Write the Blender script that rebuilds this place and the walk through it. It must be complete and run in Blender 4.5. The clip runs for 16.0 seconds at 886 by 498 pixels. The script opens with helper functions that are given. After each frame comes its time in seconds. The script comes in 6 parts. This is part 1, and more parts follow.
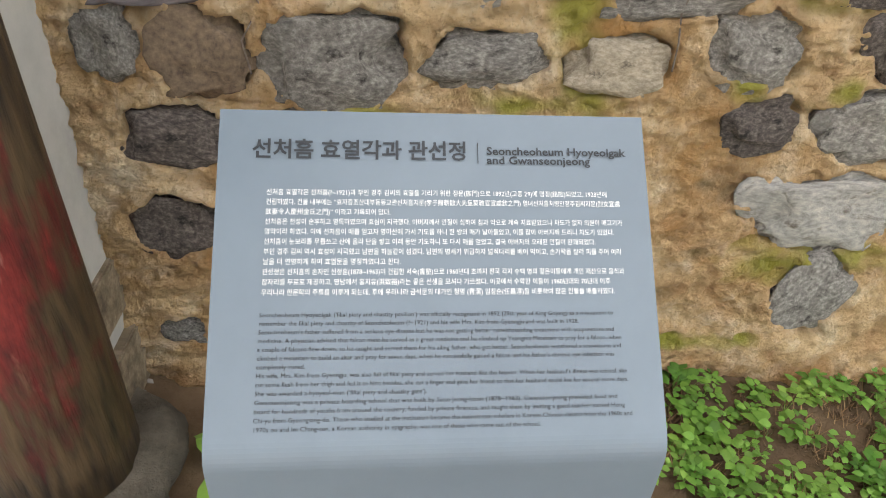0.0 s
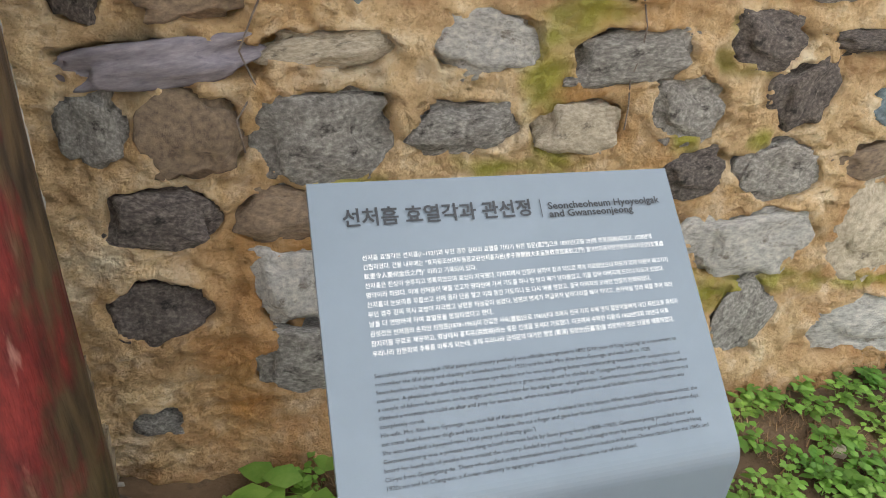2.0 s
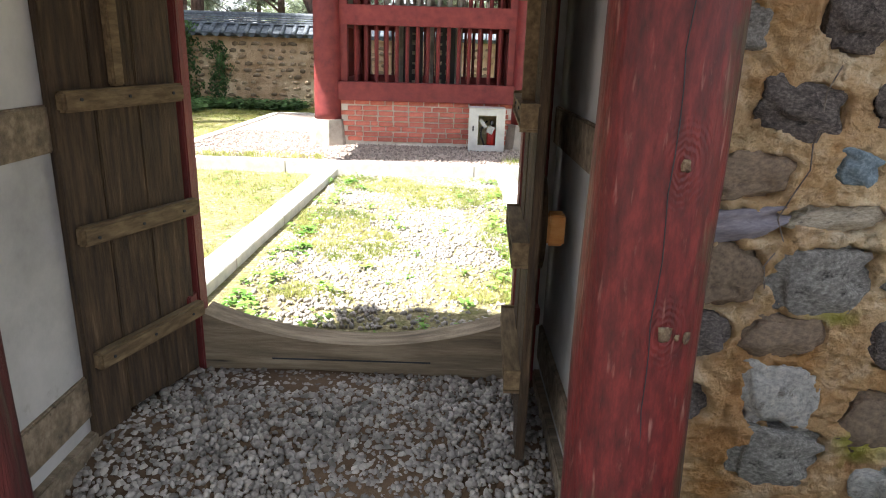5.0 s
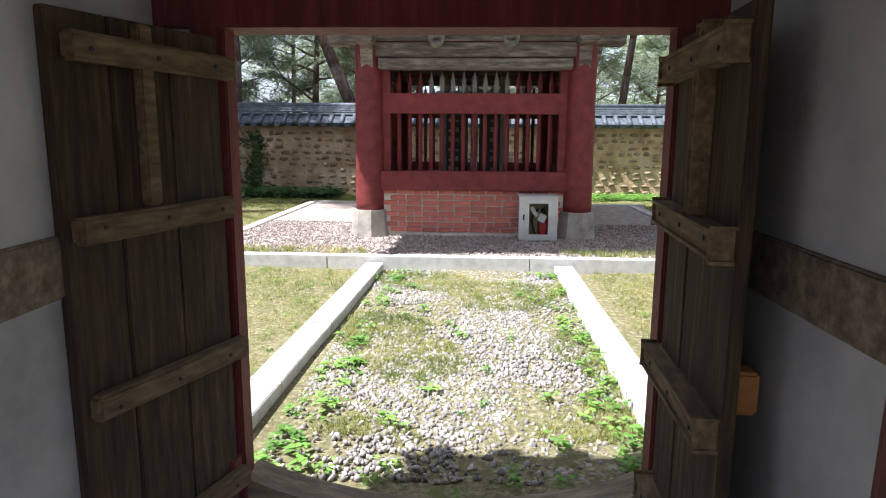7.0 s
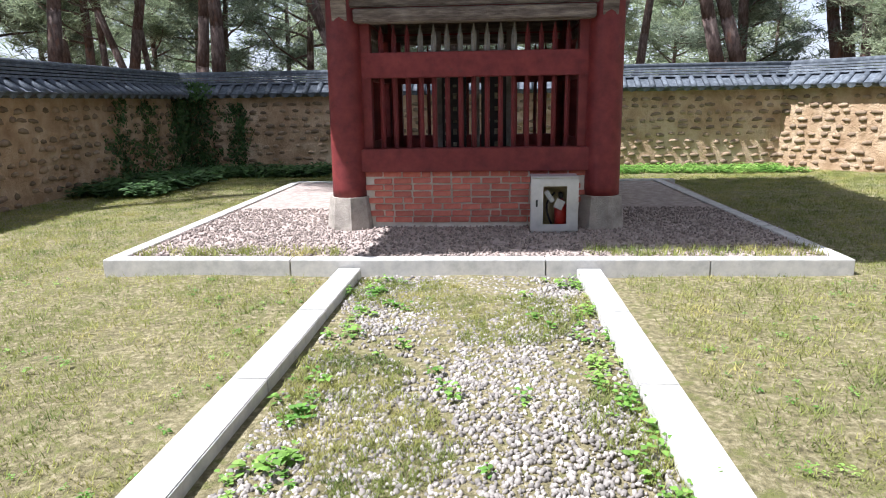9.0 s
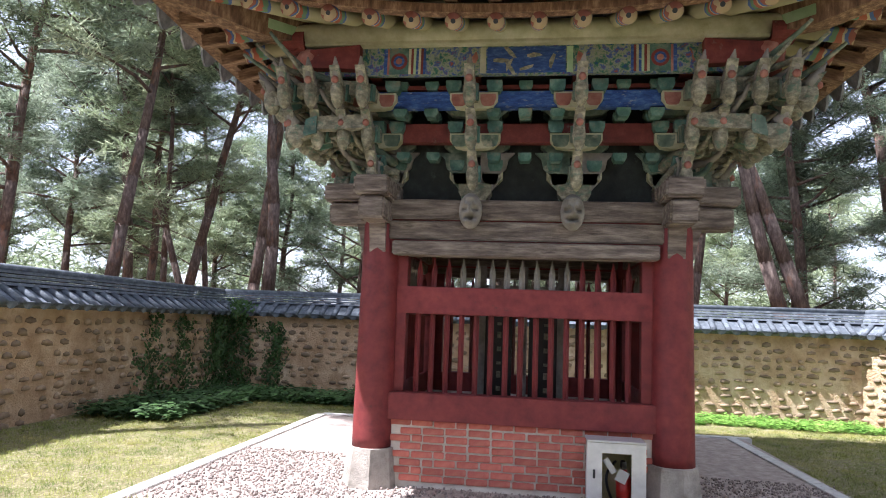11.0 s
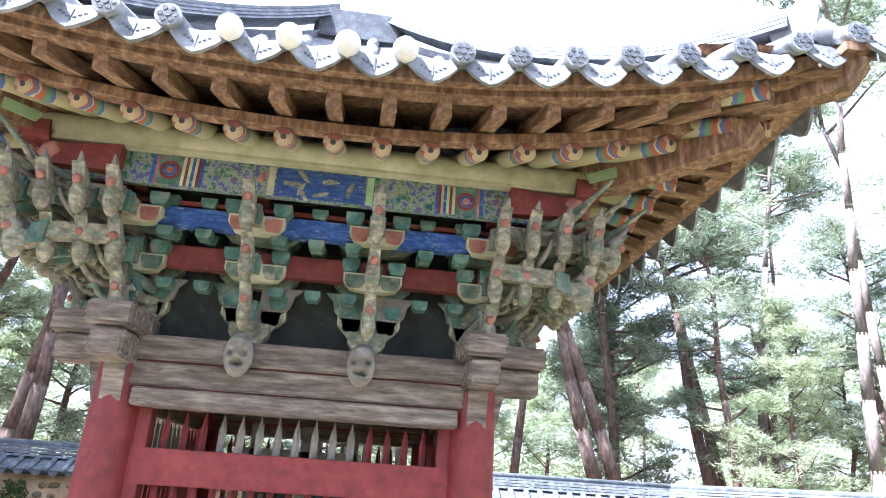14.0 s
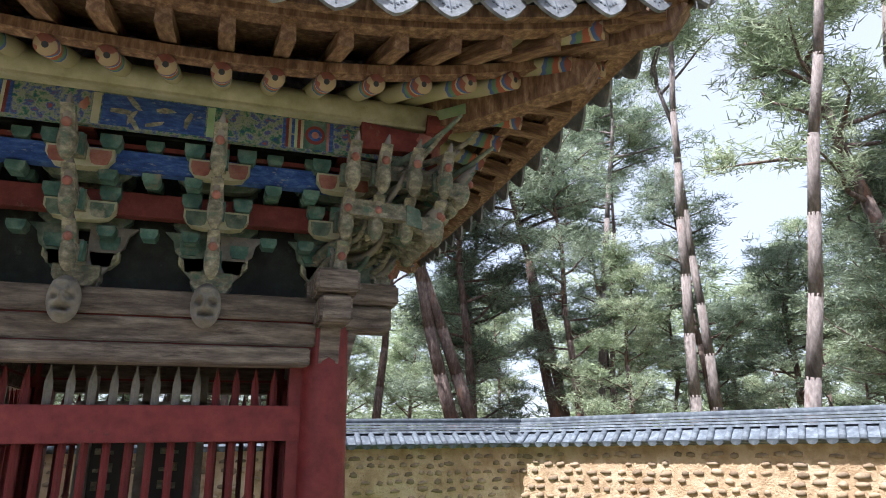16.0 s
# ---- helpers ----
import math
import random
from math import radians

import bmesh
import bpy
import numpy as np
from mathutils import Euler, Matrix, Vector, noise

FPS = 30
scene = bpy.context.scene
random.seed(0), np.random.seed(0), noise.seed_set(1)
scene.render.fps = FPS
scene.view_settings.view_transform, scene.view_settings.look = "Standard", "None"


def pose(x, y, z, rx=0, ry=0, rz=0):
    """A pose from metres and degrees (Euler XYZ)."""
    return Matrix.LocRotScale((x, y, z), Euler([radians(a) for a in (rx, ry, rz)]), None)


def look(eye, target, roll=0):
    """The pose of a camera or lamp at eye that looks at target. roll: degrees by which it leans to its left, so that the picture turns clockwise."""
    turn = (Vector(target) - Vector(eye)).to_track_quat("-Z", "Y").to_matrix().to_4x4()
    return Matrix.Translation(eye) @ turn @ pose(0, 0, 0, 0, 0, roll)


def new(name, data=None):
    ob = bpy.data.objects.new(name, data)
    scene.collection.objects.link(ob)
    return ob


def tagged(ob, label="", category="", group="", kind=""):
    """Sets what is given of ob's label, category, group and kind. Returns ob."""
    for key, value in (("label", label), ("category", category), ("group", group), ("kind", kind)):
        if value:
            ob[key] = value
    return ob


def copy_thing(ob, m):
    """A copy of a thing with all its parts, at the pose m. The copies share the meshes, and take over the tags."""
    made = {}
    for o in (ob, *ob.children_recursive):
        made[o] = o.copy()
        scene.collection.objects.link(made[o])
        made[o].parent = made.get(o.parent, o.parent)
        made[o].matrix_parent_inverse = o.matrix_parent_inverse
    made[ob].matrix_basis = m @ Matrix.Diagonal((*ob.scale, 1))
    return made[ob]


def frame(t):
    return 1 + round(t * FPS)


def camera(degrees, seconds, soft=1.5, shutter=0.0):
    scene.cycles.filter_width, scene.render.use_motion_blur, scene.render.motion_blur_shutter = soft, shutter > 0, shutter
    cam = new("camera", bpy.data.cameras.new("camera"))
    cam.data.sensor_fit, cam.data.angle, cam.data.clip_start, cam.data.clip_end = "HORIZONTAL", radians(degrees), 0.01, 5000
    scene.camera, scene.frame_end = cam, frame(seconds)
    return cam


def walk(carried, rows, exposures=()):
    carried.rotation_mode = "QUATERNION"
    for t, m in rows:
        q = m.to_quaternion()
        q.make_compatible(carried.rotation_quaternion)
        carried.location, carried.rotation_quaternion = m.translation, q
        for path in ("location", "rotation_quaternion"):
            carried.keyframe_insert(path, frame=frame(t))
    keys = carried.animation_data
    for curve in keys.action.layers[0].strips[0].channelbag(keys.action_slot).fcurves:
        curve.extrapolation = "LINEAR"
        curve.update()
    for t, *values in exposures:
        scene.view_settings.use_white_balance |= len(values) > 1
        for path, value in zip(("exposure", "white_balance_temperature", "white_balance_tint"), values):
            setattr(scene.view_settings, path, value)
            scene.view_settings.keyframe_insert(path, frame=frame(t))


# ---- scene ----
cam = camera(68.5, 16.0, 1.0)
PATH = [
    (0, (-0.049, -0.174, 1.45), (0.131, 1.468, 0.324), 3.6),
    (0.5, (-0.0617, -0.1866, 1.4596), (0.1477, 1.4686, 0.3568), 3.83),
    (1.0, (-0.1226, -0.1819, 1.4626), (0.1209, 1.4925, 0.3963), 4.15),
    (1.5, (-0.211, -0.183, 1.461), (0.125, 1.507, 0.446), 4.9),
    (2.0, (-0.3304, -0.1909, 1.4557), (0.2247, 1.4893, 0.5236), 4.42),
    (2.5, (-0.4051, -0.2413, 1.4596), (0.2168, 1.4337, 0.5609), 4.57),
    (3, (-0.512, -0.362, 1.466), (0.244, 1.279, 0.608), 4.3),
    (3.5, (-0.633, -0.451, 1.542), (0.08, 1.199, 0.665), 2.3),
    (4, (-0.77, -0.494, 1.6), (-0.176, 1.228, 0.775), 0.8),
    (4.5, (-1.069, -0.546, 1.6), (-0.675, 1.302, 0.943), -0.2),
    (4.7, (-1.169, -0.591, 1.629), (-0.947, 1.296, 1.004), -0.2),
    (5, (-1.296, -0.632, 1.61), (-1.305, 1.28, 1.025), 1.7),
    (5.2, (-1.371, -0.671, 1.614), (-1.429, 1.246, 1.047), 1.9),
    (7.3, (-1.595, 0.179, 1.657), (-1.692, 2.147, 1.314), 0.4),
    (7.5, (-1.604, 0.334, 1.636), (-1.716, 2.296, 1.261), 0.9),
    (8, (-1.64, 0.783, 1.646), (-1.813, 2.726, 1.199), 0.5),
    (8.2, (-1.615, 0.905, 1.64), (-1.789, 2.839, 1.16), -0.2),
    (10.3, (-1.466, 2.186, 1.776), (-1.561, 4.18, 1.654), -0.4),
    (10.5, (-1.51, 2.206, 1.802), (-1.658, 4.201, 1.776), 0.7),
    (10.8, (-1.51, 2.273, 1.818), (-1.75, 4.254, 1.959), 1.7),
    (11, (-1.523, 2.369, 1.828), (-1.798, 4.338, 2.049), 2.2),
    (11.5, (-1.611, 2.735, 1.894), (-2.03, 4.655, 2.268), 4.5),
    (12, (-1.662, 2.839, 1.999), (-2.263, 4.679, 2.5), 5.9),
    (12.5, (-1.571, 2.944, 2.001), (-2.179, 4.775, 2.528), 5.7),
    (13, (-1.379, 3.07, 1.998), (-1.819, 4.927, 2.596), 6.1),
    (13.5, (-1.203, 3.151, 2.018), (-1.389, 5.045, 2.633), 5.7),
    (14, (-1.112, 3.218, 1.994), (-0.929, 5.086, 2.686), 3.8),
    (14.5, (-1.054, 3.243, 1.986), (-0.576, 5.034, 2.737), 1.1),
    (14.9, (-0.995, 3.207, 1.936), (-0.313, 4.922, 2.705), -0.6),
    (15, (-0.989, 3.217, 1.93), (-0.284, 4.919, 2.709), -0.4),
    (15.5, (-0.972, 3.24, 1.87), (-0.249, 4.949, 2.616), -1.2),
    (16, (-1.008, 3.265, 1.848), (-0.405, 5.082, 2.425), -0.8),
]
EXPOSURE = [(0.0, 3.0, 7000, 10), (3.5, 3.0, 6600, 9), (4.5, 2.8, 6300, 10), (5.0, 2.35, 6100, 11),
            (7.5, 1.3, 5600, 15), (8.2, 1.15, 5600, 16), (10.3, 1.2, 5600, 15), (11.0, 1.8, 5600, 18),
            (12.0, 2.85, 5450, 20), (13.5, 2.9, 5350, 19), (14.5, 2.85, 5300, 17), (15.2, 2.2, 5450, 16), (16.0, 1.42, 5600, 15)]
walk(cam, [(t, look(eye, target, roll)) for t, eye, target, roll in PATH], EXPOSURE)

# ---- world and light ----
SUN_DIR = Vector((-0.50, -0.15, 0.86)).normalized()
world = bpy.data.worlds.new("sky")
scene.world = world
world.use_nodes = True
wn = world.node_tree
sky = wn.nodes.new("ShaderNodeTexSky")
sky.sky_type = "NISHITA"
sky.sun_disc = False
sky.sun_elevation = math.asin(SUN_DIR.z)
sky.sun_rotation = math.atan2(SUN_DIR.x, SUN_DIR.y)
sky.dust_density = 2.0
sky.ozone_density = 0.5
sky.air_density = 0.8
wn.nodes["Background"].inputs["Strength"].default_value = 0.09
# thin bright haze over the whole sky
haze = wn.nodes.new("ShaderNodeMix")
haze.data_type = "RGBA"
haze.inputs[0].default_value = 0.55
haze.inputs[7].default_value = (6.2, 6.1, 5.95, 1)
wn.links.new(sky.outputs[0], haze.inputs[6])
wn.links.new(haze.outputs[2], wn.nodes["Background"].inputs["Color"])
sun_data = bpy.data.lights.new("sun", "SUN")
sun_data.energy = 5.0
sun_data.angle = radians(0.6)
sun_data.color = (1.0, 0.94, 0.84)
sun = new("sun", sun_data)
sun.rotation_euler = (-SUN_DIR).to_track_quat("-Z", "Y").to_euler()

# ---- helpers ----
rng = random.Random(7)


def lin(h):
    """Linear colour from a hex string."""
    v = [int(h[i:i + 2], 16) / 255 for i in (0, 2, 4)]
    return tuple(((c + 0.055) / 1.055) ** 2.4 if c > 0.04045 else c / 12.92 for c in v) + (1,)


def mk(name, cols, scale=6.0, stretch=(1, 1, 1), rough=0.85, bump=0.25, bscale=None, metal=0.0, rand=0.12, stain=None, translucent=0.0, coat=0.0, island=False, local=True, bdist=0.02):
    """Node material: colours mixed by noise at two scales, a stain layer, fine relief, a shift of value from piece to piece."""
    m = bpy.data.materials.new(name)
    m.use_nodes = True
    nt = m.node_tree
    nd, lk = nt.nodes, nt.links
    bsdf = nd["Principled BSDF"]
    co = nd.new("ShaderNodeTexCoord")
    mp = nd.new("ShaderNodeMapping")
    mp.inputs["Scale"].default_value = stretch
    if local:
        lk.new(co.outputs["Object"], mp.inputs["Vector"])
    else:
        geo0 = nd.new("ShaderNodeNewGeometry")
        lk.new(geo0.outputs["Position"], mp.inputs["Vector"])
    n1 = nd.new("ShaderNodeTexNoise")
    n1.inputs["Scale"].default_value = scale
    n1.inputs["Detail"].default_value = 8
    n1.inputs["Roughness"].default_value = 0.65
    lk.new(mp.outputs[0], n1.inputs["Vector"])
    ramp = nd.new("ShaderNodeValToRGB")
    els = ramp.color_ramp.elements
    k = len(cols)
    for i, c in enumerate(cols):
        p = 0.32 + 0.36 * i / max(1, k - 1)
        e = els[i] if i < 2 else els.new(p)
        e.position = p
        e.color = lin(c)
    if k == 1:
        els[1].color = lin(cols[0])
    lk.new(n1.outputs["Fac"], ramp.inputs[0])
    col = ramp.outputs[0]
    if stain:
        n2 = nd.new("ShaderNodeTexNoise")
        n2.inputs["Scale"].default_value = stain[1]
        n2.inputs["Detail"].default_value = 6
        n2.inputs["Roughness"].default_value = 0.7
        lk.new(mp.outputs[0], n2.inputs["Vector"])
        mr = nd.new("ShaderNodeMapRange")
        mr.inputs[1].default_value = stain[2]
        mr.inputs[2].default_value = stain[2] + 0.14
        lk.new(n2.outputs["Fac"], mr.inputs[0])
        mx = nd.new("ShaderNodeMix")
        mx.data_type = "RGBA"
        lk.new(mr.outputs[0], mx.inputs[0])
        lk.new(col, mx.inputs[6])
        mx.inputs[7].default_value = lin(stain[0])
        col = mx.outputs[2]
    if rand:
        oi = nd.new("ShaderNodeNewGeometry" if island else "ShaderNodeObjectInfo")
        hs = nd.new("ShaderNodeHueSaturation")
        m2 = nd.new("ShaderNodeMapRange")
        m2.inputs[3].default_value = 1 - rand
        m2.inputs[4].default_value = 1 + rand
        lk.new(oi.outputs["Random Per Island" if island else "Random"], m2.inputs[0])
        lk.new(m2.outputs[0], hs.inputs["Value"])
        lk.new(col, hs.inputs["Color"])
        col = hs.outputs[0]
    lk.new(col, bsdf.inputs["Base Color"])
    bsdf.inputs["Roughness"].default_value = rough
    bsdf.inputs["Metallic"].default_value = metal
    bsdf.inputs["Coat Weight"].default_value = coat
    if bump:
        n3 = nd.new("ShaderNodeTexNoise")
        n3.inputs["Scale"].default_value = bscale or scale * 5
        n3.inputs["Detail"].default_value = 9
        n3.inputs["Roughness"].default_value = 0.68
        lk.new(mp.outputs[0], n3.inputs["Vector"])
        bp = nd.new("ShaderNodeBump")
        bp.inputs["Strength"].default_value = bump
        bp.inputs["Distance"].default_value = bdist
        lk.new(n3.outputs["Fac"], bp.inputs["Height"])
        lk.new(bp.outputs[0], bsdf.inputs["Normal"])
    if translucent:
        tr = nd.new("ShaderNodeBsdfTranslucent")
        lk.new(col, tr.inputs["Color"])
        ms = nd.new("ShaderNodeMixShader")
        ms.inputs[0].default_value = translucent
        lk.new(bsdf.outputs[0], ms.inputs[1])
        lk.new(tr.outputs[0], ms.inputs[2])
        lk.new(ms.outputs[0], nd["Material Output"].inputs["Surface"])
    return m


def obj(name, bm, material, parent=None, label="", smooth=False):
    """Links a bmesh as one mesh object."""
    me = bpy.data.meshes.new(name)
    bm.to_mesh(me)
    bm.free()
    me.materials.append(material)
    if smooth:
        for p in me.polygons:
            p.use_smooth = True
    ob = new(name, me)
    ob.parent = parent
    if label:
        ob["label"] = label
    return ob


def part(name, bm, material, parent, label="", smooth=False):
    return obj(name, bm, material, parent, label, smooth)


def thing(name, label, category, group="", kind="", at=(0, 0, 0)):
    e = new(name)
    e.location = at
    e.empty_display_size = 0.1
    return tagged(e, label, category, group, kind)


def box(bm, x0, x1, y0, y1, z0, z1, bevel=0.0, m=None):
    r = bmesh.ops.create_cube(bm, size=1.0)
    vs = r["verts"]
    for v in vs:
        v.co = Vector(((x0 + x1) / 2 + v.co.x * (x1 - x0), (y0 + y1) / 2 + v.co.y * (y1 - y0), (z0 + z1) / 2 + v.co.z * (z1 - z0)))
    if m is not None:
        bmesh.ops.transform(bm, matrix=m, verts=vs)
    if bevel:
        es = list({e for v in vs for e in v.link_edges})
        bmesh.ops.bevel(bm, geom=es, offset=bevel, segments=2, affect="EDGES")
    return bm


def boxbm(x0, x1, y0, y1, z0, z1, bevel=0.0, m=None):
    return box(bmesh.new(), x0, x1, y0, y1, z0, z1, bevel, m)


def along(p0, p1):
    """Matrix that lays the z axis from p0 to p1, with x kept level."""
    d = (Vector(p1) - Vector(p0))
    z = d.normalized()
    x = z.cross(Vector((0, 0, 1)))
    x = Vector((1, 0, 0)) if x.length < 1e-4 else x.normalized()
    y = z.cross(x)
    m = Matrix((x, y, z)).transposed().to_4x4()
    m.translation = p0
    return m, d.length


def tube(bm, p0, p1, r0, r1=None, n=12):
    m, length = along(p0, p1)
    r = bmesh.ops.create_cone(bm, cap_ends=True, segments=n, radius1=r0, radius2=r0 if r1 is None else r1, depth=length)
    bmesh.ops.transform(bm, matrix=m @ Matrix.Translation((0, 0, length / 2)), verts=r["verts"])
    return bm


def sweep(bm, pts, radii, n=8):
    """A closed tube swept through points, one connected skin."""
    rings = []
    for i, p in enumerate(pts):
        p = Vector(p)
        d = (Vector(pts[min(i + 1, len(pts) - 1)]) - Vector(pts[max(i - 1, 0)])).normalized()
        x = d.cross(Vector((0.31, 0.17, 0.94)))
        x = x.normalized() if x.length > 1e-3 else Vector((1, 0, 0))
        y = d.cross(x)
        rings.append([bm.verts.new(p + (x * math.cos(2 * math.pi * k / n) + y * math.sin(2 * math.pi * k / n)) * radii[i]) for k in range(n)])
    for a, b in zip(rings, rings[1:]):
        for k in range(n):
            bm.faces.new((a[k], a[(k + 1) % n], b[(k + 1) % n], b[k]))
    bm.faces.new(rings[0][::-1])
    bm.faces.new(rings[-1])
    return bm


def plate(bm, pts, a, b, axis="x", m=None):
    """Extrudes an outline between a and b along an axis; pts are the two other coordinates in order."""
    def at(p, s):
        return {"x": (s, p[0], p[1]), "y": (p[0], s, p[1]), "z": (p[0], p[1], s)}[axis]
    v0 = [bm.verts.new(at(p, a)) for p in pts]
    v1 = [bm.verts.new(at(p, b)) for p in pts]
    n = len(pts)
    fs = [bm.faces.new(v0), bm.faces.new(v1)]
    for i in range(n):
        fs.append(bm.faces.new((v0[i], v0[(i + 1) % n], v1[(i + 1) % n], v1[i])))
    bmesh.ops.recalc_face_normals(bm, faces=fs)
    if m is not None:
        bmesh.ops.transform(bm, matrix=m, verts=v0 + v1)
    return bm


def shared(name, bm, material, smooth=False):
    me = bpy.data.meshes.new(name)
    bm.to_mesh(me)
    bm.free()
    me.materials.append(material)
    if smooth:
        for p in me.polygons:
            p.use_smooth = True
    return me


def put(name, me, parent, m, label=""):
    ob = new(name, me)
    ob.parent = parent
    ob.matrix_basis = m
    if label:
        ob["label"] = label
    return ob


def rock_bm(seed, sub=2, rough=0.28):
    bm = bmesh.new()
    bmesh.ops.create_icosphere(bm, subdivisions=sub, radius=1.0)
    off = Vector((seed * 3.7, seed * 1.3, seed * 2.1))
    for v in bm.verts:
        d = v.co.normalized()
        q = Vector([math.copysign(abs(c) ** 0.72, c) for c in d])
        v.co = q * (1 + rough * noise.noise(d * 1.6 + off) + rough * 0.35 * noise.noise(d * 4.3 + off))
    return bm


def scatter(name, protos, places, material, parent=None, label="", category="", kind="stuff"):
    """One mesh of many small pieces. protos: list of (verts, faces) arrays; places: rows of (proto, 4x4 matrix)."""
    vs, fs, base = [], [], 0
    for k, m in places:
        pv, pf = protos[k]
        a = np.array(m)
        vs.append(pv @ a[:3, :3].T + a[:3, 3])
        fs.append(pf + base)
        base += len(pv)
    V = np.concatenate(vs).astype(np.float32)
    Fc = np.concatenate(fs).astype(np.int32)
    me = bpy.data.meshes.new(name)
    n = Fc.shape[1]
    me.vertices.add(len(V))
    me.vertices.foreach_set("co", V.ravel())
    me.loops.add(Fc.size)
    me.loops.foreach_set("vertex_index", Fc.ravel())
    me.polygons.add(len(Fc))
    me.polygons.foreach_set("loop_start", np.arange(0, Fc.size, n, dtype=np.int32))
    me.update(calc_edges=True)
    me.materials.append(material)
    ob = new(name, me)
    ob.parent = parent
    return tagged(ob, label, category, kind=kind)


def proto(bm):
    bmesh.ops.triangulate(bm, faces=bm.faces[:])
    bm.verts.ensure_lookup_table()
    v = np.array([w.co[:] for w in bm.verts])
    f = np.array([[w.index for w in t.verts] for t in bm.faces])
    bm.free()
    return v, f


def trs(x, y, z, rx=0, ry=0, rz=0, s=(1, 1, 1)):
    return Matrix.LocRotScale((x, y, z), Euler((rx, ry, rz)), s)


# ---- materials ----
M_RED = mk("red_painted_timber", ["511618", "6B2122", "7C302D"], 5, (5, 5, 0.7), 0.6, 0.5, 26, stain=("6E5A50", 4.5, 0.60))
M_RED_WORN = mk("worn_red_column_paint", ["3C1110", "5A1B1A", "742A26"], 4, (7, 7, 0.6), 0.62, 1.0, 16, stain=("5E5142", 2.4, 0.535), bdist=0.03)
M_RED_FAR = mk("red_painted_beam", ["5F1D1E", "732828", "80332F"], 4, (2, 2, 2), 0.6, 0.2, 30, stain=("4E2A26", 6, 0.62))
M_OLDWOOD = mk("weathered_grey_timber", ["50463F", "786C63", "A39789"], 4, (0.8, 4, 5), 0.85, 0.7, 22, stain=("41362F", 3, 0.58), bdist=0.03)
M_DOOR = mk("old_brown_door_boards", ["2C231A", "463727", "604E38"], 5, (9, 9, 0.8), 0.88, 0.7, 24, stain=("7A6850", 5, 0.62))
M_BATTEN = mk("pale_worn_batten", ["54452F", "6E5C42", "8A7757"], 5, (2, 9, 9), 0.85, 0.4, 40)
M_SILL = mk("worn_sill_timber", ["5A4F41", "7E705C", "9E8F79"], 3, (0.7, 8, 8), 0.85, 0.5, 30, stain=("393029", 4, 0.62))
M_RAFTER_WOOD = mk("bare_brown_rafter", ["4E3A2C", "785C45", "A68A6E"], 5, (4, 4, 1), 0.8, 0.45, 30, stain=("472C1E", 4, 0.57))
M_PLASTER = mk("white_lime_plaster", ["9A9996", "B2B1AD", "C4C2BD"], 2.2, rough=0.9, bump=0.12, bscale=22, stain=("8E877A", 3, 0.66), local=False)
M_MUD = mk("ochre_mud_render", ["B8946A", "DDBF92", "F0E0C2"], 6.5, rough=0.96, bump=1.0, bscale=42, stain=("C0935A", 1.1, 0.52), rand=0, local=False, bdist=0.05)


def tint(m, factor_socket, colour):
    """Lays a colour over the base colour of a material where the factor is high."""
    nt = m.node_tree
    bs = nt.nodes["Principled BSDF"]
    src = bs.inputs["Base Color"].links[0].from_socket
    mx = nt.nodes.new("ShaderNodeMix")
    mx.data_type = "RGBA"
    nt.links.new(factor_socket, mx.inputs[0])
    nt.links.new(src, mx.inputs[6])
    mx.inputs[7].default_value = lin(colour)
    nt.links.new(mx.outputs[2], bs.inputs["Base Color"])


def attribute_socket(m, name):
    a = m.node_tree.nodes.new("ShaderNodeAttribute")
    a.attribute_name = name
    return a.outputs["Fac"]


speck = M_MUD.node_tree.nodes.new("ShaderNodeTexNoise")
speck.inputs["Scale"].default_value = 75
speck.inputs["Detail"].default_value = 5
speck.inputs["Roughness"].default_value = 0.75
spos = M_MUD.node_tree.nodes.new("ShaderNodeNewGeometry")
M_MUD.node_tree.links.new(spos.outputs["Position"], speck.inputs["Vector"])
smap = M_MUD.node_tree.nodes.new("ShaderNodeMapRange")
smap.inputs[1].default_value, smap.inputs[2].default_value, smap.inputs[4].default_value = 0.52, 0.68, 0.5
M_MUD.node_tree.links.new(speck.outputs["Fac"], smap.inputs[0])
tint(M_MUD, attribute_socket(M_MUD, "ochre"), "AC7438")
tint(M_MUD, smap.outputs[0], "8A6740")
tint(M_MUD, attribute_socket(M_MUD, "grime"), "8C8064")
tint(M_MUD, attribute_socket(M_MUD, "moss"), "98992E")
M_MUD_COURT = mk("pale_mud_wall", ["9C8060", "BBA080", "D0BB9E"], 1.9, rough=0.95, bump=0.9, bscale=22, stain=("8A7050", 1.3, 0.55), rand=0, local=False, bdist=0.05)
